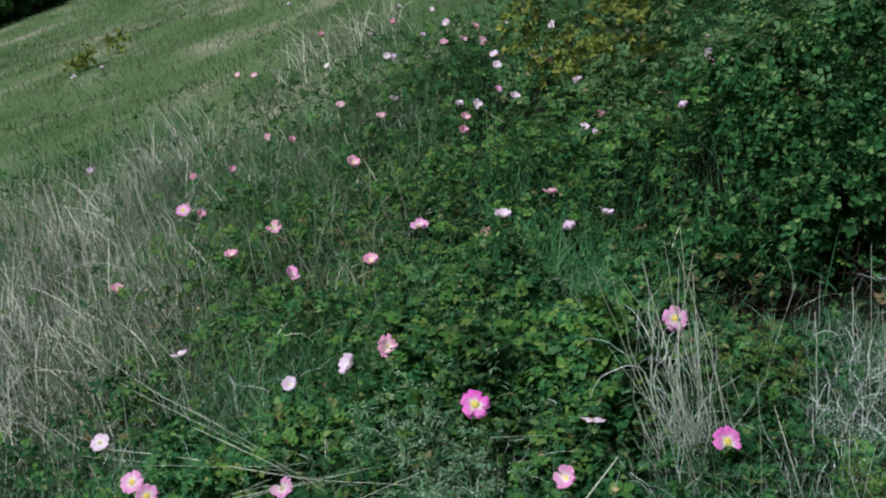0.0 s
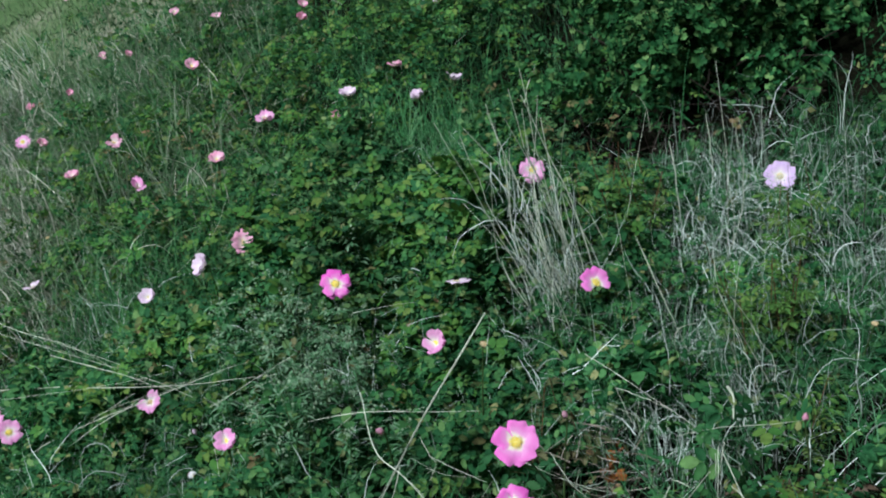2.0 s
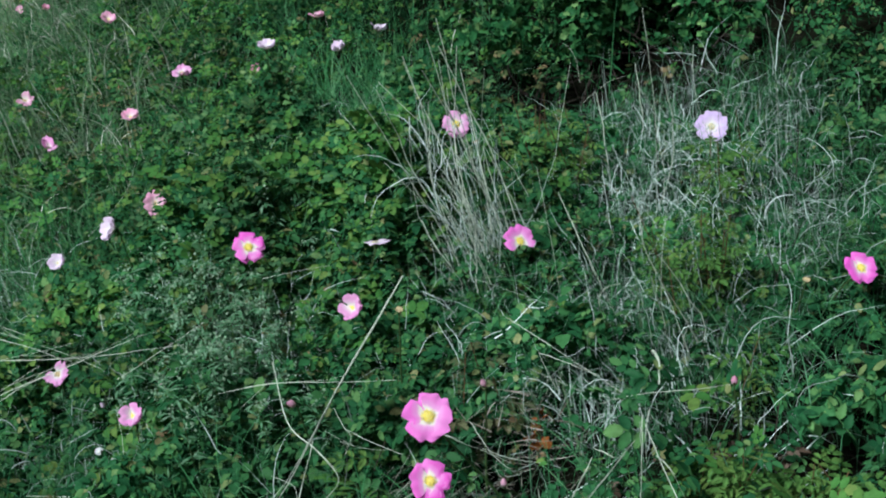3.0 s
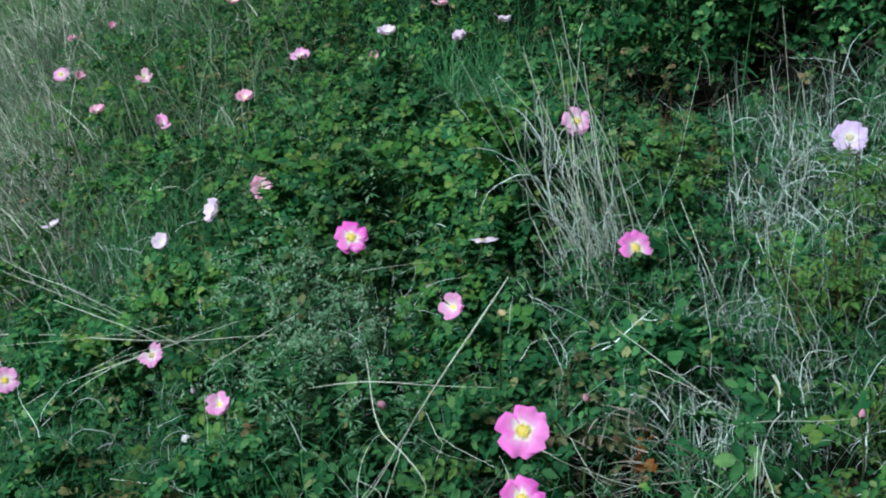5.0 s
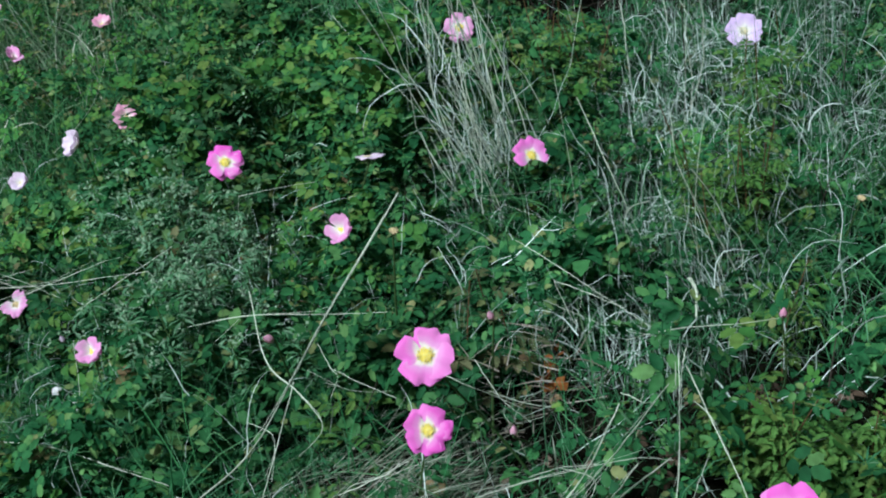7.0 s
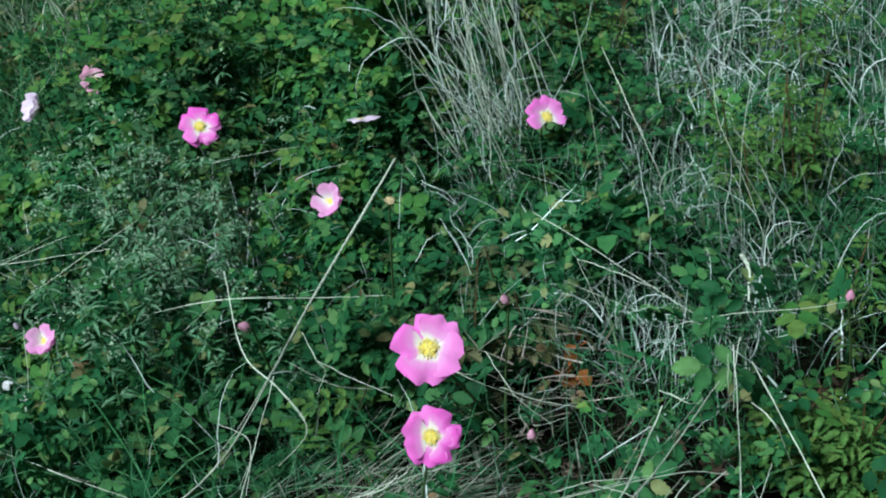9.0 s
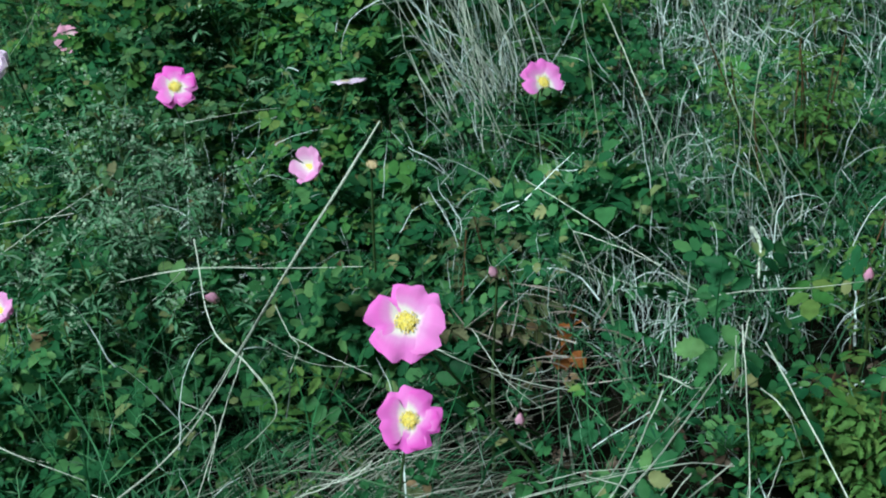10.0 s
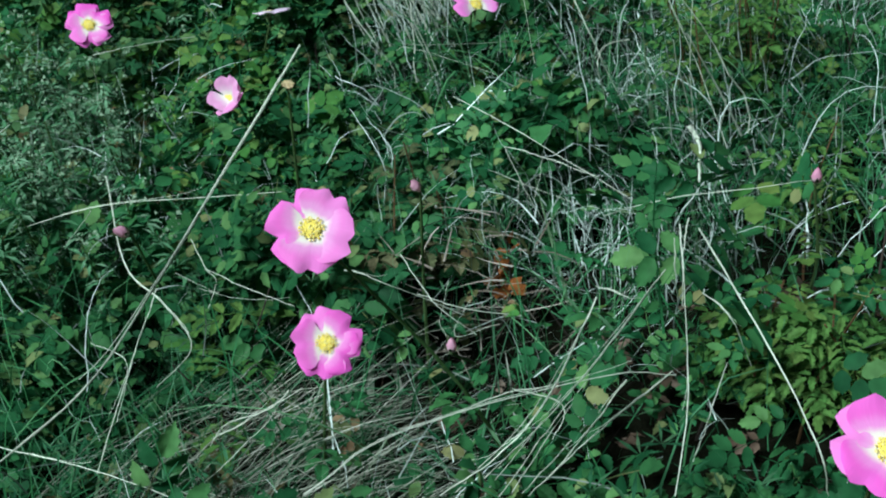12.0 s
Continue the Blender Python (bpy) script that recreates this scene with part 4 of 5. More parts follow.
grass_field("straw_nest", 1000, (0.25, 0.62, 0.8, 1.2), (0.03, 0.09), (0.0008, 0.002), (1.4, 0.15), (0.2, 0.4), M_BEIGE, "beige broken straw lying in a loose nest", lambda x, y: oval(x, y, 0.355, 1.055, 0.055, 0.05), 4, 0.12, 0.15)
grass_field("brown_litter", 700, (-0.05, 0.4, 0.85, 1.2), (0.03, 0.08), (0.001, 0.0028), (1.2, 0.3), (0.2, 0.5), M_BROWN, "brown dead leaves and stems in a gap", lambda x, y: oval(x, y, 0.17, 1.01, 0.06, 0.05), 4, 0.4, 0.08)
grass_field("flattened_grass", 1000, (-0.15, 0.33, 0.7, 1.2), (0.08, 0.16), (0.0007, 0.0014), (1.2, 0.2), (0.3, 0.2), M_GRASS, "fine grass lying flat in a swirl", lambda x, y: oval(x, y, 0.07, 0.97, 0.14, 0.12), 6, 0.1, 0.1, (-0.3, 0.5))
grass_field("flattened_grass", 3000, (-0.15, 0.36, 0.7, 1.2), (0.1, 0.18), (0.0007, 0.0012), (1.2, 0.2), (0.3, 0.2), M_OLIVE, "fine dry grass lying flat in a swirl", lambda x, y: oval(x, y, 0.08, 0.93, 0.13, 0.1), 6, 0.1, 0.1, (-0.3, 0.5))
grass_field("dry_grass", 1500, (-0.3, 0.25, 1.2, 1.75), (0.06, 0.18), (0.0008, 0.0016), (0.7, 0.4), (0.7, 0.6), M_STRAW, "grey dry twigs of grass in the bedstraw", lambda x, y: oval(x, y, 0.0, 1.47, 0.09, 0.13), 6, 0.5, 0.15)
grass_field("fresh_grass", 1700, (0.05, 0.5, 1.7, 2.6), (0.12, 0.24), (0.0013, 0.0028), (0.3, 0.25), (0.8, 0.4), M_FRESH, "bright green grass blades standing over the leaves", lambda x, y: oval(x, y, 0.28, 2.1, 0.16, 0.3, 0.6), 5, 0.15, 0.12)


# ---- parts of the wild roses ----
def part(name, mesh, parent, m=None, label=""):
    ob = new(name, mesh)
    ob.parent = parent
    if m is not None:
        ob.matrix_basis = m
    return tagged(ob, label)


def thing(name, at, label, category, group=""):
    ob = new(name)
    ob.empty_display_size = 0.05
    ob.location = at
    return tagged(ob, label, category, group)


def petal_mesh(name, mat, seed, notch=0.1, curl=0.0):
    """One broad, notched petal, a unit long from the flower's middle, cupped and a little ruffled."""
    r = np.random.default_rng(seed)
    nu, nv = 10, 13
    v, uv, f = [], [], []
    ph = r.uniform(0, 6, 3)
    for i in range(nu):
        t = i / (nu - 1)
        half = 0.25 + 0.47 * math.sin(min(t * 1.1, 1) * math.pi / 2) ** 1.25
        for j in range(nv):
            s = 2 * j / (nv - 1) - 1
            edge = 1 - 0.4 * abs(s) ** 2.6 - notch * math.exp(-((s / 0.2) ** 2)) + 0.04 * math.sin(4 * s + ph[2]) + 0.025 * math.sin(10 * s + ph[0])
            y = t * (edge if t > 0.5 else 1 - (1 - edge) * t * 2) * 0.98
            x = half * s * (1 - 0.12 * t**4)
            z = 0.03 * s * s * t + 0.16 * t * t - (0.2 + curl) * t**4
            z += 0.03 * t * t * math.sin(4.2 * s + ph[0]) + 0.03 * t**3 * math.sin(8 * s + ph[1])
            v.append((x, y, z))
            uv.append((t, s * 0.5 + 0.5))
    for i in range(nu - 1):
        for j in range(nv - 1):
            a = i * nv + j
            f += [(a, a + 1, a + nv + 1), (a, a + nv + 1, a + nv)]
    return tri_mesh(name, v, f, [mat], True, uv)


PETAL_MESH = {k: [petal_mesh("petal", m, 40 + n, 0.1 + 0.05 * n, 0.06 * (n - 1)) for n in range(3)] for k, m in PETALS.items()}


def stamen_mesh(name, mat, count, spread, d):
    r = np.random.default_rng(5)
    pieces = []
    for _ in range(count):
        a, rad = r.uniform(0, 2 * math.pi), spread * math.sqrt(r.random())
        h = 0.12 + 0.025 * r.random() - 0.3 * rad * rad
        end = np.array([rad * math.cos(a), rad * math.sin(a), h])
        pieces.append(tube([end * (0.3, 0.3, 0.1), end * (0.8, 0.8, 0.7), end], [0.008, 0.006, 0.006], 3))
        o = np.array([(d, 0, 0), (-d, 0, 0), (0, d, 0), (0, -d, 0), (0, 0, d * 0.7), (0, 0, -d * 0.7)]) + end
        pieces.append((o, np.array([(0, 2, 4), (2, 1, 4), (1, 3, 4), (3, 0, 4), (2, 0, 5), (1, 2, 5), (3, 1, 5), (0, 3, 5)])))
    w = np.linspace(0, 2 * math.pi, 10, endpoint=False)
    dome = np.vstack([np.stack([0.22 * np.cos(w), 0.22 * np.sin(w), np.full(10, 0.085)], 1), np.stack([0.14 * np.cos(w), 0.14 * np.sin(w), np.full(10, 0.118)], 1), [[0, 0, 0.125]]])
    df = [t for k in range(10) for t in ((k, (k + 1) % 10, 10 + (k + 1) % 10), (k, 10 + (k + 1) % 10, 10 + k), (10 + k, 10 + (k + 1) % 10, 20))]
    pieces.append((dome, np.array(df)))
    v, f = joined(pieces)
    return tri_mesh(name, v, f, [mat])


STAMENS = stamen_mesh("stamens", M_ANTHER, 110, 0.28, 0.027)
STAMENS_FAR = stamen_mesh("stamens", M_CREAM, 22, 0.2, 0.04)
CREAM = stamen_mesh("cream_stamens", M_CREAM, 60, 0.18, 0.026)
SPENT = stamen_mesh("spent_stamens", M_SPENT, 60, 0.26, 0.028)


def calyx_mesh():
    """The green cup under the flower and its five narrow sepals."""
    line = [(0, 0, -0.36), (0, 0, -0.3), (0, 0, -0.18), (0, 0, -0.08), (0, 0, -0.02)]
    pieces = [tube(line, [0.04, 0.1, 0.14, 0.1, 0.12], 8)]
    for k in range(5):
        a = 2 * math.pi * (k + 0.5) / 5
        way = np.array([[math.cos(a), math.sin(a), -0.15]])
        pieces.append(scattered(leaflet([(0.3, 1.0), (0.65, 0.6)], 0.13, 0.2, 0.1), np.array([[0, 0, -0.06]]), axes_of(way, np.array([[0, 0, 1.0]])), np.array([0.62])))
    v, f = joined(pieces)
    return tri_mesh("calyx", v, f, [M_CALYX], False)


CALYX = calyx_mesh()


def bud_mesh(mat):
    """A closed bud of wrapped petals, a unit long."""
    nu, nv = 8, 10
    v, uv, f = [], [], []
    for i in range(nu):
        t = i / (nu - 1)
        r = 0.33 * math.sin(math.pi * min(0.1 + 0.84 * t, 1)) ** 0.8 * (1 - 0.4 * t)
        for j in range(nv):
            a = 2 * math.pi * j / nv + 1.2 * t
            k = r * (1 + 0.13 * math.sin(3 * a) + 0.06 * math.sin(7 * a + 5 * t))
            v.append((k * math.cos(a), k * math.sin(a), t - 0.05))
            uv.append((0.35 + 0.65 * t, j / nv))
    for i in range(nu - 1):
        for j in range(nv):
            a, b = i * nv + j, i * nv + (j + 1) % nv
            f += [(a, b, b + nv), (a, b + nv, a + nv)]
    return tri_mesh("bud_petals", v, f, [mat], True, uv)


def bud_sepals():
    """Five narrow sepals that clasp a closed bud, and its cup."""
    pieces = [tube([(0, 0, -0.4), (0, 0, -0.32), (0, 0, -0.18), (0, 0, 0.0)], [0.05, 0.12, 0.17, 0.14], 8)]
    for k in range(5):
        a = 2 * math.pi * k / 5
        c = np.array([math.cos(a), math.sin(a), 0])
        pieces.append(scattered(leaflet([(0.3, 1.0), (0.65, 0.6)], 0.16, 0.3, -0.12), np.array([c * 0.13 - (0, 0, 0.05)]), axes_of(np.array([c * 0.38 + (0, 0, 1.0)]), c[None]), np.array([0.95])))
    v, f = joined(pieces)
    return tri_mesh("sepal_cup", v, f, [M_CALYX])


BUD_CUP = bud_sepals()
BUDS = {k: bud_mesh(m) for k, m in PETALS.items()}
LEAF_MESHES = [tri_mesh("leaf", *compound(toothed(0.29 + 0.03 * k, 0.18 + 0.06 * k, 0.25, 5), 2, 0.4 + 0.03 * k), [M_ROSE_ONE]) for k in range(3)] + [tri_mesh("leaf", *compound(TOOTHED, 3, 0.3), [M_ROSE_ONE])]
YOUNG_MESHES = [tri_mesh("leaf", *compound(SLIM, 2 + k, 0.4 - 0.06 * k), [M_YOUNG_ONE]) for k in range(2)]
SPRIG_MESHES = [tri_mesh("leaf", *compound(toothed(0.26, 0.22, 0.25, 4, 0.3), 3, 0.4), [M_YOUNG_ONE]), tri_mesh("leaf", *compound(toothed(0.28, 0.2, 0.25, 4, 0.28), 3, 0.38), [M_ROSE_ONE])]
M_RED_STEM = leafy("reddish_stem", [(0.0, (0.1, 0.06, 0.03)), (1.0, (0.14, 0.09, 0.045))], 0.6, 0.0, 200.0, single=True)
frnd = random.Random(11)


def facing_turn(facing, spin):
    z = Vector(facing).normalized()
    x = Vector((1, 0, 0.0)) - z * z.x
    x.normalize()
    m = Matrix((x, z.cross(x), z)).transposed().to_4x4()
    return m @ Matrix.Rotation(spin, 4, "Z")


def leaves_along(root, line, count, size, meshes):
    """Compound leaves set in turn along a stem, on short stalks."""
    for k in range(count):
        t = 0.35 + 0.6 * (k + 0.5) / count
        n = min(int(t * (len(line) - 1)), len(line) - 2)
        p = Vector(line[n])
        a = 2.4 * k + frnd.uniform(-0.5, 0.5)
        along = np.array([[math.cos(a), math.sin(a), frnd.uniform(-0.15, 0.35)]])
        turn = axes_of(along, np.array([[frnd.uniform(-0.3, 0.3), frnd.uniform(-0.45, 0.1), 1.0]]))[0]
        s = size * frnd.uniform(0.8, 1.2)
        spot = np.array([root.location + p + Vector(along[0]) * s * q for q in (0.1, 0.4, 0.7, 1.0)])
        if not clear_of_flowers(spot, 0.3, 0.055).all():
            continue
        m = Matrix([list(r) for r in turn]).to_4x4()
        part("leaf", frnd.choice(meshes), root, Matrix.Translation(p) @ m @ Matrix.Scale(s, 4))


def stem_line(foot, head, bow):
    foot, head = Vector(foot), Vector(head)
    mid = (foot + head) / 2 + Vector(bow)
    return smooth_line([foot, mid, head], 9)


def wild_rose(at, diameter, facing, kind="pink", form="open", leaves=4, spin=None, label="", drop=0, foot_at=None, centre=None):
    """A rose shoot with its flower: stem, leaves, and a flower of calyx, stamens and petals."""
    x, y, z = at
    away = Vector(facing).normalized()
    fx, fy = x - away.x * 0.06 + frnd.uniform(-0.04, 0.04), y - min(away.y, 0) * 0.09 + frnd.uniform(0.03, 0.08)
    fx, fy = foot_at or (fx, fy)
    foot = (fx, fy, float(soil(fx, fy)) - 0.01)
    root = thing("wild_rose", foot, label, "flower", "wild roses on the slope")
    half = diameter / 2
    head = Vector((x, y, z)) - Vector(foot)
    neck = head - away * half * 0.36
    line = stem_line((0, 0, 0), neck, (frnd.uniform(-0.02, 0.02), frnd.uniform(-0.01, 0.02), 0))
    part("stem", tri_mesh("stem", *tube(line, np.linspace(0.0019, 0.0011, len(line)), 5), [M_STEM]), root)
    leaves_along(root, line, leaves, 0.046, LEAF_MESHES)
    spin = frnd.uniform(0, 6) if spin is None else spin
    m = Matrix.Translation(head) @ facing_turn(facing, spin) @ Matrix.Scale(half, 4)
    flower = part("flower", BUD_CUP if form == "bud" else CALYX, root, m)
    if form == "bud":
        part("petal", BUDS[kind], flower, Matrix.Scale(1.15, 4), "rolled petals of a closed bud")
        return root
    part("flower_centre", centre if centre else SPENT if form in ("spent", "withered") else CREAM if kind in ("pale", "lilac") else STAMENS, flower, None, ("cream stamens" if kind in ("pale", "lilac") else "yellow stamens") if form not in ("spent", "withered") else "dry beige stamens")
    cup = {"open": 9, "flat": 3, "cup": 42, "deep": 62, "withered": 30, "spent": 0}[form]
    if form == "spent":
        return root
    for k in range(5):
        if k in range(drop):
            continue
        tilt = cup + frnd.uniform(-4, 4) + (2 if k % 2 else -2) + (frnd.uniform(-25, 35) if form == "withered" else 0)
        wide = 1.0 if form != "withered" else frnd.uniform(0.55, 0.8)
        pm = Matrix.Rotation(radians(72 * k + frnd.uniform(-5, 5)), 4, "Z") @ Matrix.Rotation(radians(tilt), 4, "X") @ Matrix.Diagonal((wide * frnd.uniform(0.95, 1.08), frnd.uniform(0.95, 1.06), 1, 1))
        part("petal", frnd.choice(PETAL_MESH[kind]), flower, Matrix.Translation((0, 0, 0.015 * (k % 3))) @ pm)
    return root


for at, dia, way, kind, form, n, spin, drop, label in ROSES:
    wild_rose(at, dia, way, kind, form, n, spin, label, drop, (0.34, 0.85) if at == ROSES[0][0] else None)

for x, y, kind in FAR_ROSES:
    way = (frnd.uniform(-0.4, 0.4), frnd.uniform(-0.8, -0.2), frnd.uniform(0.5, 0.9))
    wild_rose((x, y, float(soil(x, y)) + 0.2), frnd.uniform(0.038, 0.052), way, kind, frnd.choice(("cup", "deep", "withered", "withered")), 2, None,
              {"rose": PINK, "pale": PALE, "faded": FADED, "white": "almost white wild rose in the leaves"}[kind], 0, None, STAMENS_FAR)


# ---- leafy rose shoots without flowers ----
def rose_shoot(x, y, height, leaves, size, meshes, label, bark=None, gap=0.05):
    foot = (x, y, float(soil(x, y)) - 0.01)
    line = stem_line((0, 0, 0), (frnd.uniform(-0.05, 0.05), frnd.uniform(-0.07, 0.02), height), (frnd.uniform(-0.02, 0.02), 0, 0))
    if not clear_of_flowers(line[4:] + np.array(foot), 0.12, gap).all():
        return
    root = thing("rose_shoot", foot, label, "plant", "leafy rose shoots")
    part("stem", tri_mesh("stem", *tube(line, np.linspace(0.0013, 0.0007, len(line)), 5), [bark or M_TWIG]), root)
    leaves_along(root, line, leaves, size, meshes)


SHOOT = "leafy dark green rose shoot without a flower"
YOUNG = "rose shoot with light green young leaves"
for k in range(70):
    x, y = frnd.uniform(-0.35, 0.95), frnd.uniform(0.62, 1.75)
    if rose_share(np.array([x]), np.array([y]))[0] > 0.25 and not (abs(x - 0.08) < 0.2 and 0.8 < y < 1.12) and not (abs(x - 0.34) < 0.1 and 0.88 < y < 1.1) and clear_of_flowers(np.array([[x, y - 0.05, float(soil(x, y)) + 0.2]]), 0.1, 0.06).all():
        rose_shoot(x, y, frnd.uniform(0.12, 0.24), frnd.randint(6, 9), frnd.uniform(0.032, 0.044), LEAF_MESHES, SHOOT)
for x, y, h in ((0.55, 0.84, 0.17), (0.535, 0.87, 0.15), (0.62, 0.83, 0.15), (0.66, 0.8, 0.15), (0.69, 0.77, 0.15), (0.64, 0.76, 0.14), (0.53, 0.9, 0.13), (0.58, 0.81, 0.15), (0.66, 1.04, 0.16), (0.67, 1.29, 0.27), (0.69, 1.25, 0.25),
                (0.65, 1.3, 0.24), (0.53, 1.66, 0.27), (0.55, 1.62, 0.26), (0.85, 1.45, 0.24), (0.81, 1.53, 0.22), (0.6, 1.74, 0.28), (0.63, 1.65, 0.26), (0.88, 1.56, 0.24)):
    near = y < 1.0
    rose_shoot(x, y, h, 18, frnd.uniform(0.032, 0.042) if near else frnd.uniform(0.03, 0.042), SPRIG_MESHES[:1] if near else YOUNG_MESHES, YOUNG, M_RED_STEM)
for k in range(10):
    rose_shoot(frnd.gauss(0.6, 0.05), frnd.gauss(1.68, 0.06), frnd.uniform(0.2, 0.28), 12, frnd.uniform(0.028, 0.038), YOUNG_MESHES, YOUNG, M_RED_STEM)
for k in range(6):
    rose_shoot(frnd.gauss(0.68, 0.03), frnd.gauss(1.26, 0.03), frnd.uniform(0.2, 0.26), 12, frnd.uniform(0.028, 0.038), YOUNG_MESHES, YOUNG, M_RED_STEM)
for x, y, h in ((0.46, 0.7, 0.14), (0.49, 0.68, 0.14), (0.34, 0.86, 0.1), (0.44, 0.74, 0.1), (0.47, 0.73, 0.1), (0.43, 0.77, 0.08), (0.09, 1.1, 0.2), (0.45, 1.2, 0.2)):
    rose_shoot(x, y, h, 7, 0.048, LEAF_MESHES, "rose shoot with broad dark green leaves")


rose_shoot(0.135, 1.08, 0.17, 5, 0.062, SPRIG_MESHES[:1], "low rose shoot with bright green young leaves", gap=0.01)
rose_shoot(0.13, 1.01, 0.15, 4, 0.055, SPRIG_MESHES[:1], "low rose shoot with bright green young leaves", gap=0.01)
M_OLD = leafy("old_leaf", [(0.0, (0.05, 0.09, 0.035)), (0.6, (0.1, 0.12, 0.055)), (1.0, (0.17, 0.14, 0.08))], 0.6, 0.1, 12.0, single=True)
OLD_MESHES = [tri_mesh("leaf", *compound(toothed(0.3 + 0.05 * k, 0.3, 0.3, 5, 0.25), 2, 0.4), [M_OLD]) for k in range(2)]
for x, y, h in ((0.28, 1.12, 0.2), (0.3, 1.16, 0.19), (0.34, 1.16, 0.16), (0.37, 1.24, 0.18), (-0.02, 2.3, 0.2), (-0.1, 2.6, 0.2), (0.1, 2.1, 0.2), (0.6, 1.45, 0.18)):
    rose_shoot(x, y, h, 7, 0.046, OLD_MESHES, "rose shoot with dull brownish old leaves", M_RED_STEM)


# ---- tufts of dry grass with tall stalks ----
def stalk_points(foot, head, bow, count=10):
    return smooth_line([foot, (np.add(foot, head) / 2 + bow), head], count)


def dry_tuft(x, y, spread, stalks, height, lean, label, curls=14):
    foot = (x, y, float(soil(x, y)))
    root = thing("dry_grass_tuft", foot, label, "grass tuft", "dry grass tufts")
    for k in range(stalks):
        fx, fy = frnd.gauss(0, spread), frnd.gauss(0, spread)
        fz = float(soil(x + fx, y + fy)) - foot[2]
        h = height * (0.32 + 0.68 * frnd.random() ** 1.8)
        head = (fx * 0.8 + lean[0] * h + frnd.gauss(0, 0.11) * h, fy + lean[1] * h + frnd.gauss(0, 0.11) * h, fz + h)
        line = stalk_points((fx, fy, fz), head, (frnd.gauss(0.0, 0.09) * h, frnd.gauss(0, 0.09) * h, 0))
        line[1:-1] += [[frnd.gauss(0, 0.0016) for _ in range(3)] for _ in range(len(line) - 2)]
        if not clear_of_flowers(line + np.array(foot), 0.12, 0.026).all():
            continue
        part("stalk", tri_mesh("stalk", *tube(line, np.linspace(0.0011, 0.0005, len(line)) * frnd.uniform(0.7, 1.3), 4), [M_STRAW_ONE]), root)
    n = stalks * curls * 2 // 5
    px, py = np.random.default_rng(stalks).normal(0, spread * 1.2, (2, n))
    up = height * 0.6 * np.random.default_rng(stalks + 1).random(n) ** 1.5  # the blades leave the stalks at any height
    base = np.stack([px + lean[0] * up, py + lean[1] * up, soil(x + px, y + py) - foot[2] + up], -1)
    v, f = blades(base, rng.uniform(0, 6.3, n), np.abs(rng.normal(0.3, 0.3, n)), rng.normal(1.4, 0.7, n), rng.uniform(0.05, 0.18, n), rng.uniform(0.0009, 0.002, n), 9, 0.75)
    keep = clear_of_flowers(v + np.array(foot), 0.12, 0.03).reshape(n, 20).all(axis=1)
    v = v.reshape(n, 20, 3)[keep].reshape(-1, 3)
    f = f.reshape(n, -1, 3)[: int(keep.sum())].reshape(-1, 3)
    ob = part("curled_straw", tri_mesh("curled_straw", v, f, [M_STRAW]), root, None, "curled bleached grass blades")
    tagged(ob, kind="stuff")
    return root


dry_tuft(0.475, 1.5, 0.034, 42, 0.54, (-0.27, 0.02), "tall tuft of bleached dry grass stalks", 13)
dry_tuft(0.46, 1.43, 0.035, 18, 0.32, (-0.2, 0.03), "small tuft of bleached dry grass", 12)
dry_tuft(0.37, 1.62, 0.03, 6, 0.2, (-0.3, 0.0), "low tuft of grey dry grass", 20)
dry_tuft(0.78, 1.62, 0.06, 5, 0.3, (0.02, 0.05), "loose tuft of dry grass beside a pale rose", 22)
dry_tuft(0.97, 1.86, 0.07, 8, 0.24, (0.02, 0.0), "loose tuft of dry grass below the bush", 22)
dry_tuft(0.62, 1.15, 0.05, 7, 0.25, (-0.1, 0.0), "low tuft of broken dry grass", 22)
dry_tuft(-0.55, 2.2, 0.07, 6, 0.25, (-0.2, 0.1), "loose dry grass among roses", 16)
dry_tuft(-0.75, 2.6, 0.1, 6, 0.3, (-0.3, 0.1), "loose dry grass among roses", 20)
for k in range(9):
    dry_tuft(frnd.uniform(-2.1, -1.0), frnd.uniform(3.0, 5.6), 0.12, 12, 0.45, (-0.15, 0.0), "leaning tuft of bleached dry grass", 20)


# ---- single straws lying over the leaves ----
def straw(points, radius, label="long bleached straw lying over the leaves"):
    line = smooth_line(points, 22)
    n = len(line)
    bend = np.cumsum([[frnd.gauss(0, 0.00032) for _ in range(3)] for _ in range(n)], axis=0)
    line = line + bend - np.linspace(0, 1, n)[:, None] * bend[-1]  # small kinks, the ends stay
    root = thing("dry_straw", tuple(line[0]), label, "straw", "loose straws")
    line = line - line[0]
    size = np.linspace(radius * 0.4, radius * 0.26, n) * [frnd.uniform(0.75, 1.2) for _ in range(n)]
    part("stalk", tri_mesh("stalk", *tube(line, size, 5), [M_STRAW_ONE]), root)
    if radius > 0.00105:  # a withered sheath that clings to the stalk and frees itself at the end
        first, last = frnd.randint(1, 5), frnd.randint(13, 19)
        run = np.linspace(0, 1, last - first)[:, None]
        off = np.array([frnd.uniform(-0.3, 0.3), frnd.uniform(-0.3, 0.3), 1.0])
        sheath = line[first:last] + off * (radius * 0.7 + 0.008 * run**5)
        part("sheath", tri_mesh("sheath", *tube(sheath, np.linspace(radius * 0.24, radius * 0.1, len(sheath)), 4), [M_STRAW_ONE]), root)


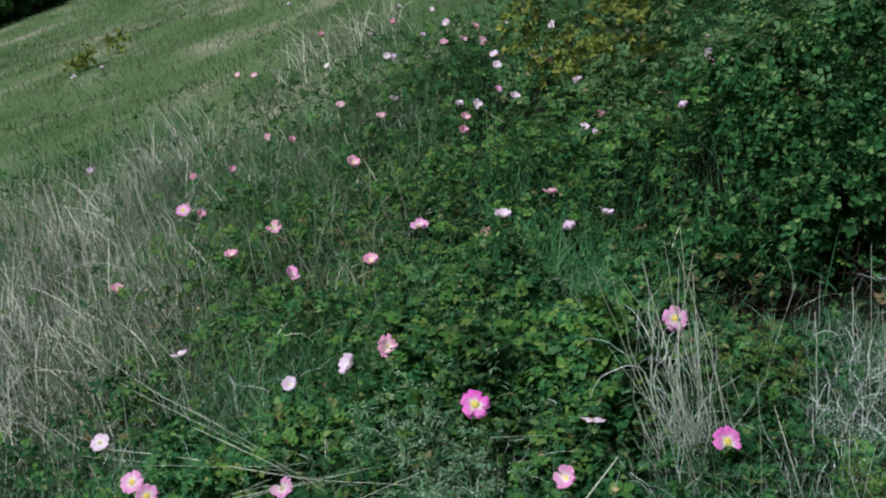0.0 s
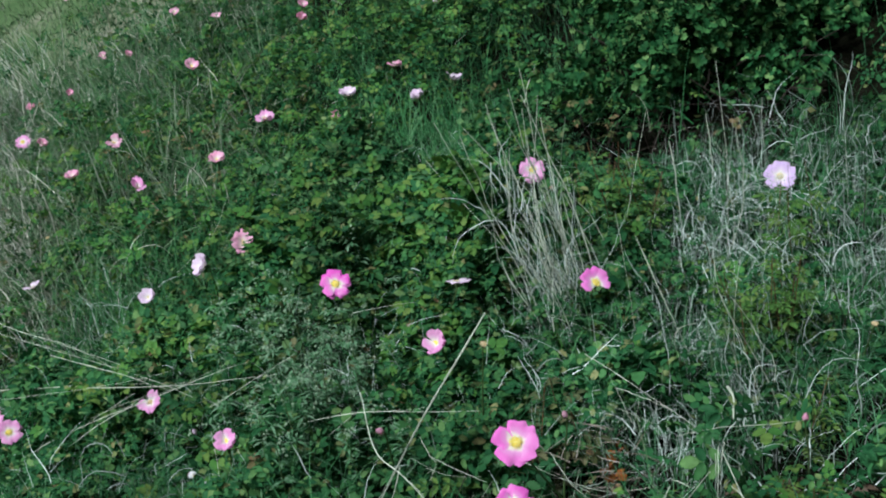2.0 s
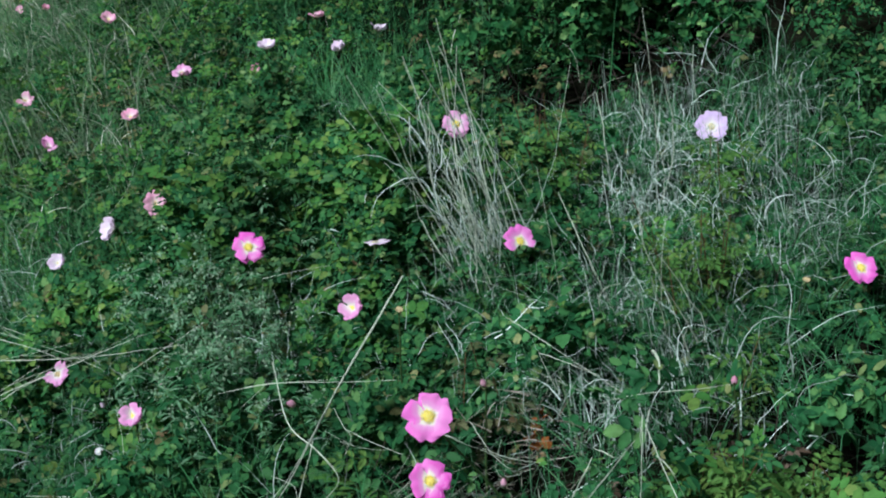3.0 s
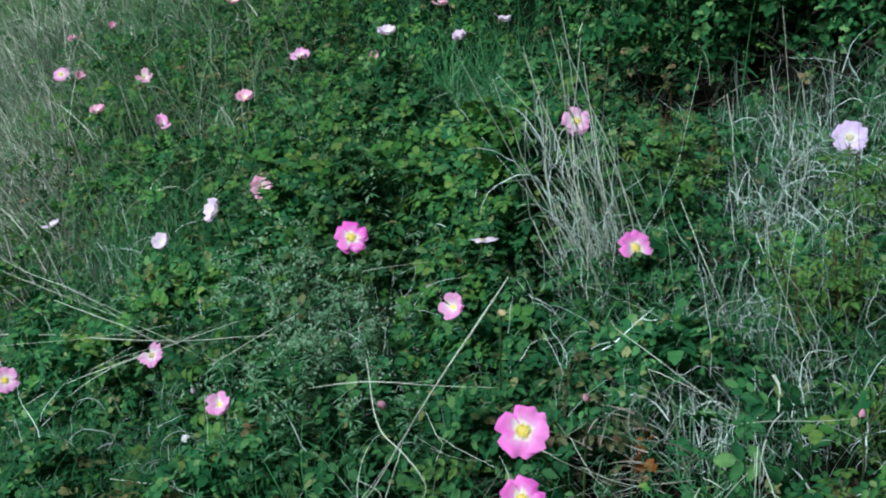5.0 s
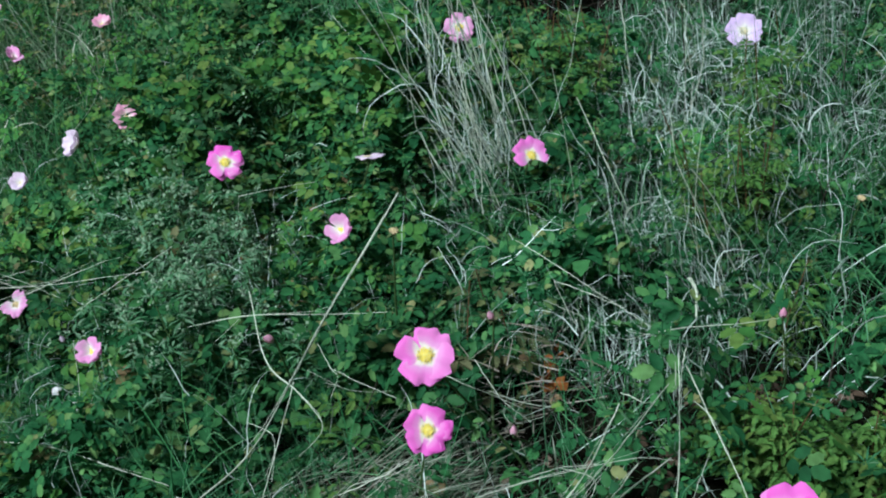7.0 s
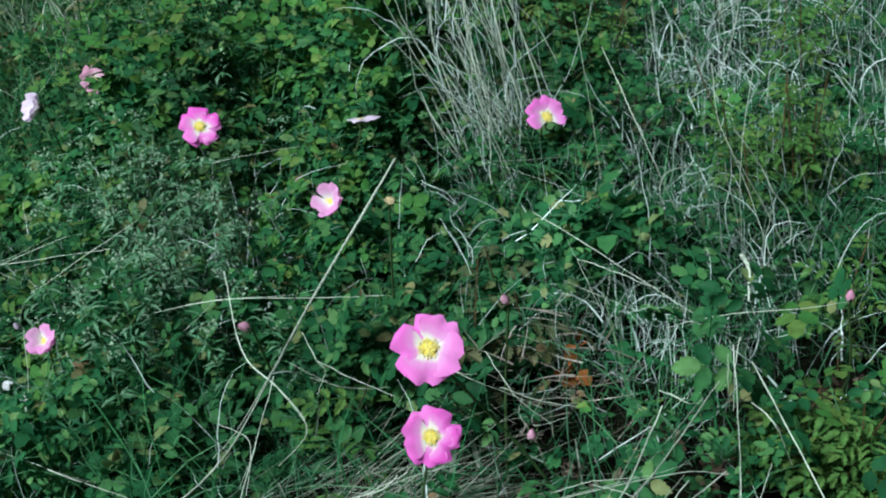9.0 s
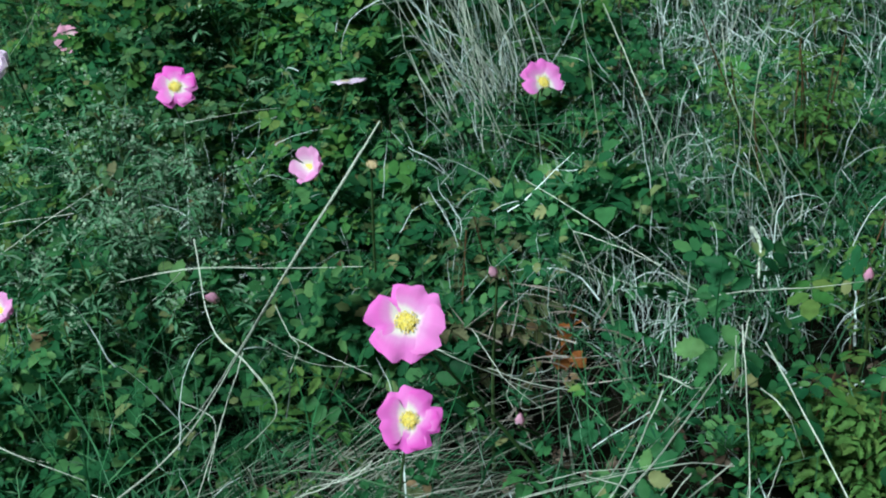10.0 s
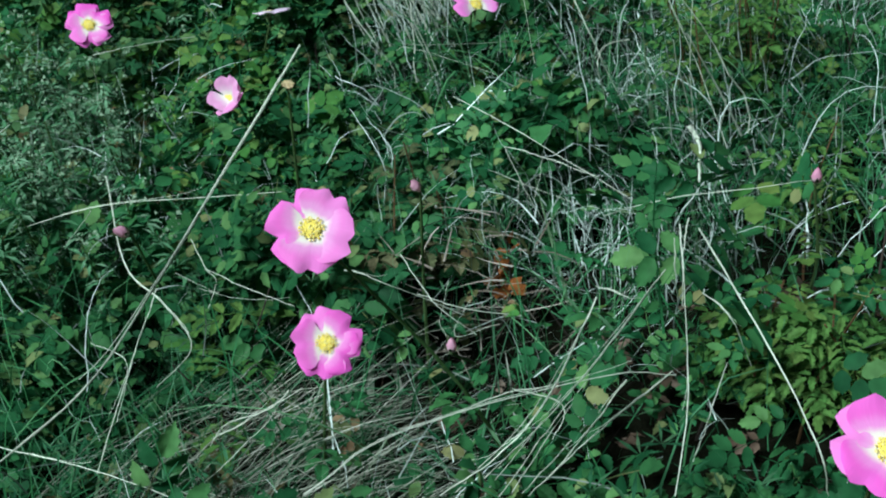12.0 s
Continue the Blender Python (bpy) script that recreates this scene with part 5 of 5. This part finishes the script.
def lay_straw(radius, *points):
    straw(points, radius)
    if points[0][1] > 0.95 and frnd.random() < 0.3:
        mid = np.array(points[len(points) // 2])
        turn = frnd.choice((-1, 1)) * frnd.uniform(0.35, 1.1)
        c, s = math.cos(turn), math.sin(turn)
        wild = []
        for p in points:
            d = (np.array(p) - mid) * frnd.uniform(0.55, 0.75)
            wild.append(mid + (c * d[0] - s * d[1], s * d[0] + c * d[1], d[2] * 0.6 - 0.008) + np.array([frnd.gauss(0, 0.007) for _ in range(3)]))
        straw(wild, radius * 0.6, "thin bleached straw crossing a longer one")


lay_straw(0.003, (0.264, 1.268, 0.392), (0.132, 1.151, 0.293), (0.083, 1.060, 0.275), (0.023, 0.957, 0.260), (-0.047, 0.924, 0.237))
lay_straw(0.0014, (0.087, 1.062, 0.277), (0.067, 1.003, 0.266), (0.049, 0.958, 0.251), (0.021, 0.899, 0.220))
lay_straw(0.0012, (0.174, 0.848, 0.278), (0.156, 0.850, 0.266), (0.122, 0.878, 0.246), (0.107, 0.887, 0.225))
lay_straw(0.001, (0.123, 1.102, 0.296), (0.130, 1.063, 0.283), (0.137, 1.056, 0.273), (0.124, 1.055, 0.250))
lay_straw(0.0009, (0.130, 1.063, 0.283), (0.165, 1.027, 0.272), (0.194, 1.002, 0.260))
lay_straw(0.0045, (0.506, 0.9, 0.378), (0.511, 0.897, 0.36), (0.508, 0.893, 0.334))
lay_straw(0.001, (0.376, 1.121, 0.360), (0.417, 1.037, 0.343), (0.494, 0.944, 0.286), (0.514, 0.932, 0.255))
lay_straw(0.001, (0.399, 1.049, 0.332), (0.423, 1.014, 0.330), (0.459, 0.986, 0.313))
lay_straw(0.0009, (0.399, 1.049, 0.332), (0.415, 1.047, 0.281), (0.427, 1.055, 0.245))
lay_straw(0.0012, (0.168, 0.704, 0.294), (0.237, 0.722, 0.307), (0.364, 0.726, 0.304), (0.417, 0.729, 0.287))
lay_straw(0.0012, (0.418, 0.670, 0.421), (0.407, 0.575, 0.412), (0.409, 0.519, 0.376), (0.413, 0.519, 0.345))
lay_straw(0.0011, (0.453, 0.794, 0.357), (0.426, 0.726, 0.347), (0.394, 0.649, 0.328), (0.365, 0.603, 0.299))
lay_straw(0.0013, (0.384, 0.775, 0.331), (0.319, 0.696, 0.316), (0.284, 0.681, 0.300), (0.246, 0.681, 0.283))
lay_straw(0.0012, (0.444, 0.807, 0.318), (0.366, 0.731, 0.314), (0.321, 0.697, 0.307), (0.274, 0.680, 0.287))
lay_straw(0.0013, (0.413, 0.723, 0.295), (0.348, 0.683, 0.295), (0.298, 0.654, 0.290))
lay_straw(0.0012, (0.372, 0.691, 0.321), (0.338, 0.673, 0.304), (0.294, 0.653, 0.287))
lay_straw(0.001, (0.308, 0.722, 0.316), (0.336, 0.713, 0.300), (0.326, 0.712, 0.277))
lay_straw(0.0012, (-0.070, 1.022, 0.191), (-0.000, 0.930, 0.214), (0.073, 0.843, 0.222))
lay_straw(0.0011, (-0.078, 1.302, 0.261), (0.041, 1.187, 0.312), (0.131, 1.104, 0.333), (0.213, 1.064, 0.334))
lay_straw(0.001, (0.041, 1.187, 0.312), (0.029, 1.211, 0.292), (-0.038, 1.282, 0.219))
lay_straw(0.001, (0.068, 1.334, 0.408), (0.113, 1.336, 0.408), (0.169, 1.350, 0.399))
lay_straw(0.0009, (0.068, 1.334, 0.408), (0.057, 1.370, 0.358), (0.033, 1.472, 0.282))
lay_straw(0.0011, (-0.804, 2.148, 0.099), (-0.485, 1.809, 0.195), (-0.301, 1.628, 0.242))
lay_straw(0.0014, (-0.690, 1.888, 0.104), (-0.635, 1.745, 0.099), (-0.596, 1.623, 0.082), (-0.571, 1.567, 0.035))
lay_straw(0.0012, (-0.964, 2.758, 0.114), (-0.688, 2.241, 0.181), (-0.328, 1.687, 0.238), (-0.223, 1.561, 0.227))
lay_straw(0.0011, (-0.952, 2.756, 0.158), (-0.651, 2.203, 0.202), (-0.466, 1.920, 0.226), (-0.346, 1.757, 0.199))
lay_straw(0.0011, (-0.584, 1.735, 0.096), (-0.457, 1.639, 0.178), (-0.168, 1.481, 0.298), (-0.116, 1.494, 0.298))
lay_straw(0.001, (-0.567, 1.680, 0.078), (-0.430, 1.647, 0.180), (-0.321, 1.583, 0.248))
lay_straw(0.0013, (0.532, 1.088, 0.384), (0.501, 1.067, 0.390), (0.490, 1.054, 0.377), (0.500, 1.074, 0.340))
lay_straw(0.001, (0.435, 0.906, 0.319), (0.489, 0.885, 0.330), (0.553, 0.857, 0.333), (0.588, 0.866, 0.325))
lay_straw(0.0012, (0.497, 1.221, 0.481), (0.520, 1.158, 0.374), (0.550, 1.152, 0.274))
lay_straw(0.0012, (0.583, 1.135, 0.468), (0.585, 1.129, 0.406), (0.610, 1.127, 0.324), (0.622, 1.096, 0.240))
lay_straw(0.0011, (0.599, 1.067, 0.482), (0.588, 1.089, 0.380), (0.597, 1.122, 0.264))
lay_straw(0.0011, (0.239, 0.971, 0.296), (0.261, 0.941, 0.294), (0.323, 0.948, 0.242))
lay_straw(0.001, (0.295, 0.994, 0.245), (0.324, 0.974, 0.236), (0.372, 0.959, 0.220))
lay_straw(0.001, (0.291, 1.028, 0.269), (0.305, 0.976, 0.244), (0.332, 0.960, 0.214))
lay_straw(0.0011, (0.108, 0.921, 0.209), (0.139, 0.884, 0.241), (0.184, 0.865, 0.267))
lay_straw(0.001, (0.089, 0.877, 0.197), (0.126, 0.874, 0.224), (0.161, 0.868, 0.252))
lay_straw(0.0009, (0.341, 1.211, 0.407), (0.365, 1.224, 0.380), (0.470, 1.277, 0.343))
lay_straw(0.0009, (0.472, 1.226, 0.523), (0.478, 1.215, 0.338), (0.478, 1.200, 0.262))
lay_straw(0.0009, (0.263, 1.746, 0.512), (0.346, 1.551, 0.396), (0.391, 1.543, 0.326))
lay_straw(0.0009, (-0.256, 2.068, 0.291), (-0.157, 2.000, 0.383), (-0.111, 2.009, 0.461))
lay_straw(0.0009, (0.757, 1.550, 0.639), (0.744, 1.503, 0.472), (0.716, 1.462, 0.321))
lay_straw(0.0009, (0.628, 1.553, 0.574), (0.601, 1.571, 0.468), (0.581, 1.580, 0.386))
lay_straw(0.0009, (0.885, 1.365, 0.634), (0.909, 1.401, 0.534), (0.929, 1.444, 0.388))
lay_straw(0.001, (-0.552, 2.116, 0.181), (-0.405, 1.826, 0.230), (-0.300, 1.669, 0.238))
lay_straw(0.0013, (-0.516, 1.914, 0.225), (-0.351, 1.645, 0.264), (-0.250, 1.477, 0.287))
lay_straw(0.0012, (-0.504, 1.813, 0.197), (-0.250, 1.488, 0.288), (-0.065, 1.329, 0.337))
lay_straw(0.0012, (-0.498, 1.668, 0.124), (-0.364, 1.550, 0.228), (-0.220, 1.454, 0.297))
lay_straw(0.0011, (-0.510, 1.746, 0.129), (-0.379, 1.625, 0.209), (-0.268, 1.488, 0.281))
lay_straw(0.001, (-0.184, 1.421, 0.265), (-0.099, 1.361, 0.321), (-0.031, 1.355, 0.353))
lay_straw(0.0012, (-0.348, 1.347, 0.145), (-0.233, 1.216, 0.186), (-0.143, 1.098, 0.205), (-0.075, 1.033, 0.201))
lay_straw(0.0009, (-0.197, 1.169, 0.193), (-0.172, 1.190, 0.246), (-0.178, 1.306, 0.276))
lay_straw(0.001, (0.291, 0.746, 0.219), (0.326, 0.750, 0.252), (0.369, 0.774, 0.269))
lay_straw(0.0009, (0.302, 0.767, 0.199), (0.349, 0.772, 0.248), (0.387, 0.806, 0.252))
lay_straw(0.001, (0.419, 0.717, 0.225), (0.431, 0.710, 0.267), (0.455, 0.735, 0.281))
lay_straw(0.0009, (0.266, 0.765, 0.216), (0.326, 0.763, 0.264), (0.397, 0.841, 0.278))
lay_straw(0.0009, (0.287, 0.776, 0.200), (0.348, 0.789, 0.247), (0.443, 0.845, 0.281))
lay_straw(0.001, (0.311, 0.766, 0.200), (0.354, 0.751, 0.246), (0.397, 0.774, 0.262))
lay_straw(0.0011, (0.453, 0.808, 0.341), (0.451, 0.805, 0.319), (0.457, 0.823, 0.281))
lay_straw(0.001, (0.472, 0.825, 0.343), (0.461, 0.813, 0.321), (0.458, 0.817, 0.280))
lay_straw(0.0011, (0.460, 0.783, 0.308), (0.466, 0.749, 0.303), (0.483, 0.761, 0.254))
lay_straw(0.0009, (0.272, 0.817, 0.242), (0.317, 0.790, 0.266), (0.358, 0.778, 0.269))
lay_straw(0.0012, (0.409, 0.856, 0.291), (0.417, 0.817, 0.299), (0.431, 0.825, 0.290))


# ---- the bush on the slope ----
M_SHRUB = leafy("yellow_shrub_leaf", [(0.0, (0.15, 0.24, 0.05)), (0.6, (0.24, 0.32, 0.07)), (1.0, (0.38, 0.4, 0.1))], 0.55, 0.3)

def bush(name, at, radius, height, limbs, leaves, size, mat, label, template=SPRAY, seed=3, twig_mat=None, clumps=70, category="bush", clear=0.04, clump=0.14, hollow=False):
    """A dense bush: tapered limbs from one foot, and leaves in clumps round the limbs' ends."""
    r = np.random.default_rng(seed)
    foot = np.array([at[0], at[1], float(soil(*at)) - 0.02])
    root = thing(name, tuple(foot), label, category)
    ends = []
    for k in range(limbs):
        a, q = r.uniform(0, 2 * np.pi), np.sqrt(r.random())
        top = np.array([radius * q * np.cos(a), radius * q * np.sin(a), 0])
        top[2] = float(soil(at[0] + top[0], at[1] + top[1])) - foot[2] + height * (0.35 + 0.65 * (1 - q**2.2)) * r.uniform(0.7, 1.0)
        line = smooth_line([(0.08 * np.cos(a), 0.08 * np.sin(a), 0), top * (0.45, 0.45, 0.55) + r.normal(0, 0.05, 3), top], 9)
        part("limb", tri_mesh("limb", *tube(line, np.linspace(0.01, 0.003, 9) * min(1.0, 0.5 * height + 0.1), 5), [twig_mat or M_TWIG]), root)
        ends.append(line)
    cores = []
    for k in range(clumps):
        line = ends[r.integers(len(ends))]
        cores.append(line[r.integers(3, 9)] + r.normal(0, min(0.07, 0.6 * clump), 3))
    cores = np.array(cores)
    n = leaves
    pick = r.integers(0, len(cores), n)
    d = normed(r.normal(0, 1, (n, 3)))
    pos = cores[pick] + d * (clump * r.random((n, 1)) ** 0.4) * (1.0, 1.0, 0.75)
    low = soil(at[0] + pos[:, 0], at[1] + pos[:, 1]) - foot[2]
    if hollow:  # bare beneath: no leaves near the ground
        ok = pos[:, 2] > low + clear
        pos, d, low, n = pos[ok], d[ok], low[ok], int(ok.sum())
    pos[:, 2] = np.where(pos[:, 2] < low + clear, low + clear + 0.1 * r.random(n), pos[:, 2])
    along = normed(d + r.normal(0, 0.6, (n, 3)) + (0, 0, 0.1))
    normal = normed(r.normal(0, 1, (n, 3)))
    v, f = scattered(template, pos, axes_of(along, normal), r.uniform(*size, n))
    tagged(part("leaves", tri_mesh("leaves", v, f, [mat]), root, None, "small lobed leaves in dense clumps"), kind="stuff")
    return root


bush("hawthorn_bush", (1.66, 3.05), 0.88, 0.34, 34, 3200, (0.03, 0.055), M_BUSH, "dense dark green hawthorn bush on the slope", seed=4, clumps=58, clear=0.1, clump=0.11, hollow=True)
bush("hawthorn_bush", (1.3, 2.68), 0.48, 0.36, 18, 1900, (0.03, 0.052), M_BUSH, "low dark green hawthorn bush with a dark hollow beneath", seed=8, clumps=44, clear=0.05, clump=0.11, hollow=True)
bush("hawthorn_bush", (1.02, 2.56), 0.42, 0.36, 18, 1500, (0.028, 0.05), M_BUSH, "low edge of a dark green hawthorn bush", seed=9, clumps=44, clear=0.05, clump=0.11, hollow=True)
bush("hawthorn_bush", (2.5, 3.7), 1.0, 0.42, 24, 1500, (0.05, 0.08), M_SLOPE, "dense green hawthorn bush farther up the slope", seed=5, clumps=80)
bush("young_shrub", (0.52, 4.2), 0.24, 0.62, 14, 330, (0.03, 0.05), M_SHRUB, "thin yellowish green shrub with dark bare stems", seed=6, clumps=22, category="shrub", clear=0.2, clump=0.1, hollow=True)
bush("young_shrub", (0.74, 4.3), 0.2, 0.6, 8, 260, (0.03, 0.05), M_SHRUB, "thin yellowish green shrub with dark bare stems", seed=16, clumps=14, category="shrub", clear=0.2, clump=0.1, hollow=True)
bush("meadow_shrub", (-2.61, 9.85), 0.05, 0.27, 5, 110, (0.03, 0.05), M_SHRUB, "small yellowish shrub in the meadow", seed=7, clumps=14, category="shrub", clump=0.05)
bush("meadow_shrub", (-2.44, 10.35), 0.05, 0.14, 4, 24, (0.04, 0.08), M_SHRUB, "tiny yellowish shrub in the meadow", seed=17, clumps=8, category="shrub", clump=0.06)
for k, (x, y) in enumerate(((-5.75, 16.3), (-7.1, 16.6), (-5.1, 18.2), (-8.7, 17.0))):
    bush("hedge_bush", (x, y), 1.1, 1.5, 16, 1900, (0.16, 0.32), M_SLOPE, "green hedge bush beyond the meadow", LOBED, 20 + k, clumps=60, clump=0.32)


# ---- bedstraw with pale heads ----
def bedstraw(x, y, height, seed):
    r = np.random.default_rng(seed)
    foot = np.array([x, y, float(soil(x, y))])
    root = thing("bedstraw_plant", tuple(foot), "grey-green bedstraw with pale budding tops", "herb", "bedstraw plants")
    tip = np.array([r.normal(-0.01, 0.025), r.normal(-0.02, 0.025), height])
    line = stem_line((0, 0, 0), tip, (r.normal(0, 0.01), 0, 0))
    part("stem", tri_mesh("stem", *tube(line, np.linspace(0.0011, 0.0006, len(line)), 4), [M_STEM]), root)
    n = 80
    t = r.integers(1, 9, n)
    a = r.uniform(0, 6.28, n)
    along = np.stack([np.cos(a), np.sin(a), r.uniform(-0.2, 0.5, n)], -1)
    v, f = scattered(NARROW, line[t] + r.normal(0, 0.003, (n, 3)), axes_of(along, np.tile([0, 0, 1.0], (n, 1))), r.uniform(0.01, 0.026, n))
    tagged(part("needle_leaves", tri_mesh("needle_leaves", v, f, [M_BED]), root), kind="stuff")
    n = 20
    buds = tip + r.normal(0, 1, (4, 3)) * (0.012, 0.012, 0.008)
    pos = buds[r.integers(0, 4, n)] + r.normal(0, 0.0035, (n, 3))
    v, f = scattered(leaflet([(0.5, 1.0)], 0.5, 0.3, 0.2), pos, axes_of(r.normal(0, 1, (n, 3)), r.normal(0, 1, (n, 3))), r.uniform(0.003, 0.006, n))
    tagged(part("head", tri_mesh("head", v, f, [M_PALE]), root, None, "pale green cluster of tiny buds"), kind="stuff")


# ---- bare dead twigs in the hollow under the bush ----
def dead_branch(x, y, seed):
    r = np.random.default_rng(seed)
    root = thing("dead_branch", (x, y, float(soil(x, y)) - 0.01), "bare brown dead branch in the shade under the bush", "branch", "dead branches")
    a = r.uniform(0, 6.28)
    top = np.array([0.16 * np.cos(a), 0.1 * np.sin(a), r.uniform(0.08, 0.2)])
    line = smooth_line([(0, 0, 0), top * 0.5 + r.normal(0, 0.025, 3), top], 9)
    part("stem", tri_mesh("stem", *tube(line, np.linspace(0.0022, 0.0009, 9), 5), [M_TWIG]), root)
    for k in range(4):
        p = line[r.integers(3, 8)]
        end = p + r.normal(0, 1, 3) * (0.05, 0.04, 0.03) + (0, -0.02, 0.02)
        part("twig", tri_mesh("twig", *tube(smooth_line([p, (p + end) / 2 + r.normal(0, 0.008, 3), end], 6), np.linspace(0.0011, 0.0005, 6), 4), [M_TWIG]), root)


for k in range(14):
    dead_branch(frnd.uniform(0.62, 1.1), frnd.uniform(1.98, 2.32), 300 + k)


for k in range(120):
    x, y, h = frnd.gauss(-0.01, 0.075), frnd.gauss(1.46, 0.12), frnd.uniform(0.17, 0.29)
    z = float(soil(x, y))
    if clear_of_flowers(np.array([[x - 0.01, y - 0.02 * q, z + h * q] for q in (0.6, 0.8, 1.0)]), 0.3, 0.06).all():
        bedstraw(x, y, h, 100 + k)


# ---- rusty dead leaves and two tiny white blossoms ----
def rusty_sprig(x, y, h, seed):
    r = np.random.default_rng(seed)
    foot = np.array([x, y, float(soil(x, y))])
    root = thing("rusty_sprig", tuple(foot), "dead rose sprig with rust-brown leaves", "plant")
    line = stem_line((0, 0, 0), (0.02, -0.03, h), (0.01, 0, 0))
    part("stem", tri_mesh("stem", *tube(line, np.linspace(0.0014, 0.0008, len(line)), 4), [M_TWIG]), root)
    for k in range(9):
        m = Matrix([list(q) for q in axes_of(r.normal(0, 1, (1, 3)), r.normal(0, 1, (1, 3)))[0]]).to_4x4()
        part("leaf", tri_mesh("leaf", *LOBED, [M_RUST]), root, Matrix.Translation(line[r.integers(4, 9)]) @ m @ Matrix.Scale(r.uniform(0.012, 0.02), 4))


rusty_sprig(0.37, 1.09, 0.12, 1)
rusty_sprig(0.36, 1.1, 0.1, 2)
for at in ((-0.229, 1.365, 0.178), (-0.207, 1.332, 0.172)):
    wild_rose(at, 0.019, (-0.2, -0.5, 0.8), "white", "deep", 2, None, "tiny white blossom low in the leaves")


# ---- a broad-leaved plant in the grass ----
def broad_plant(x, y, h, seed):
    r = np.random.default_rng(seed)
    root = thing("broad_leaved_plant", (x, y, float(soil(x, y))), "light green plant with a few broad round leaves", "plant")
    blade = tri_mesh("leaf", *leaflet([(0.1, 0.6), (0.3, 0.95), (0.6, 1.0), (0.85, 0.7)], 0.42, 0.1, 0.2), [M_YOUNG_ONE])
    for k in range(7):
        a = 0.9 * k + r.uniform(0, 0.5)
        base = Vector((0.02 * math.cos(a), 0.02 * math.sin(a), h * r.uniform(0.5, 1.0)))
        line = stem_line((0, 0, 0), base, (0, 0, 0))
        part("stalk", tri_mesh("stalk", *tube(line, 0.0012, 4), [M_STEM]), root)
        m = Matrix([list(q) for q in axes_of(np.array([[math.cos(a), math.sin(a), 0.3]]), np.array([[0, -0.5, 1.0]]))[0]]).to_4x4()
        part("leaf", blade, root, Matrix.Translation(base) @ m @ Matrix.Scale(r.uniform(0.045, 0.065), 4))


broad_plant(-0.825, 3.85, 0.16, 3)
broad_plant(-0.883, 3.76, 0.14, 4)
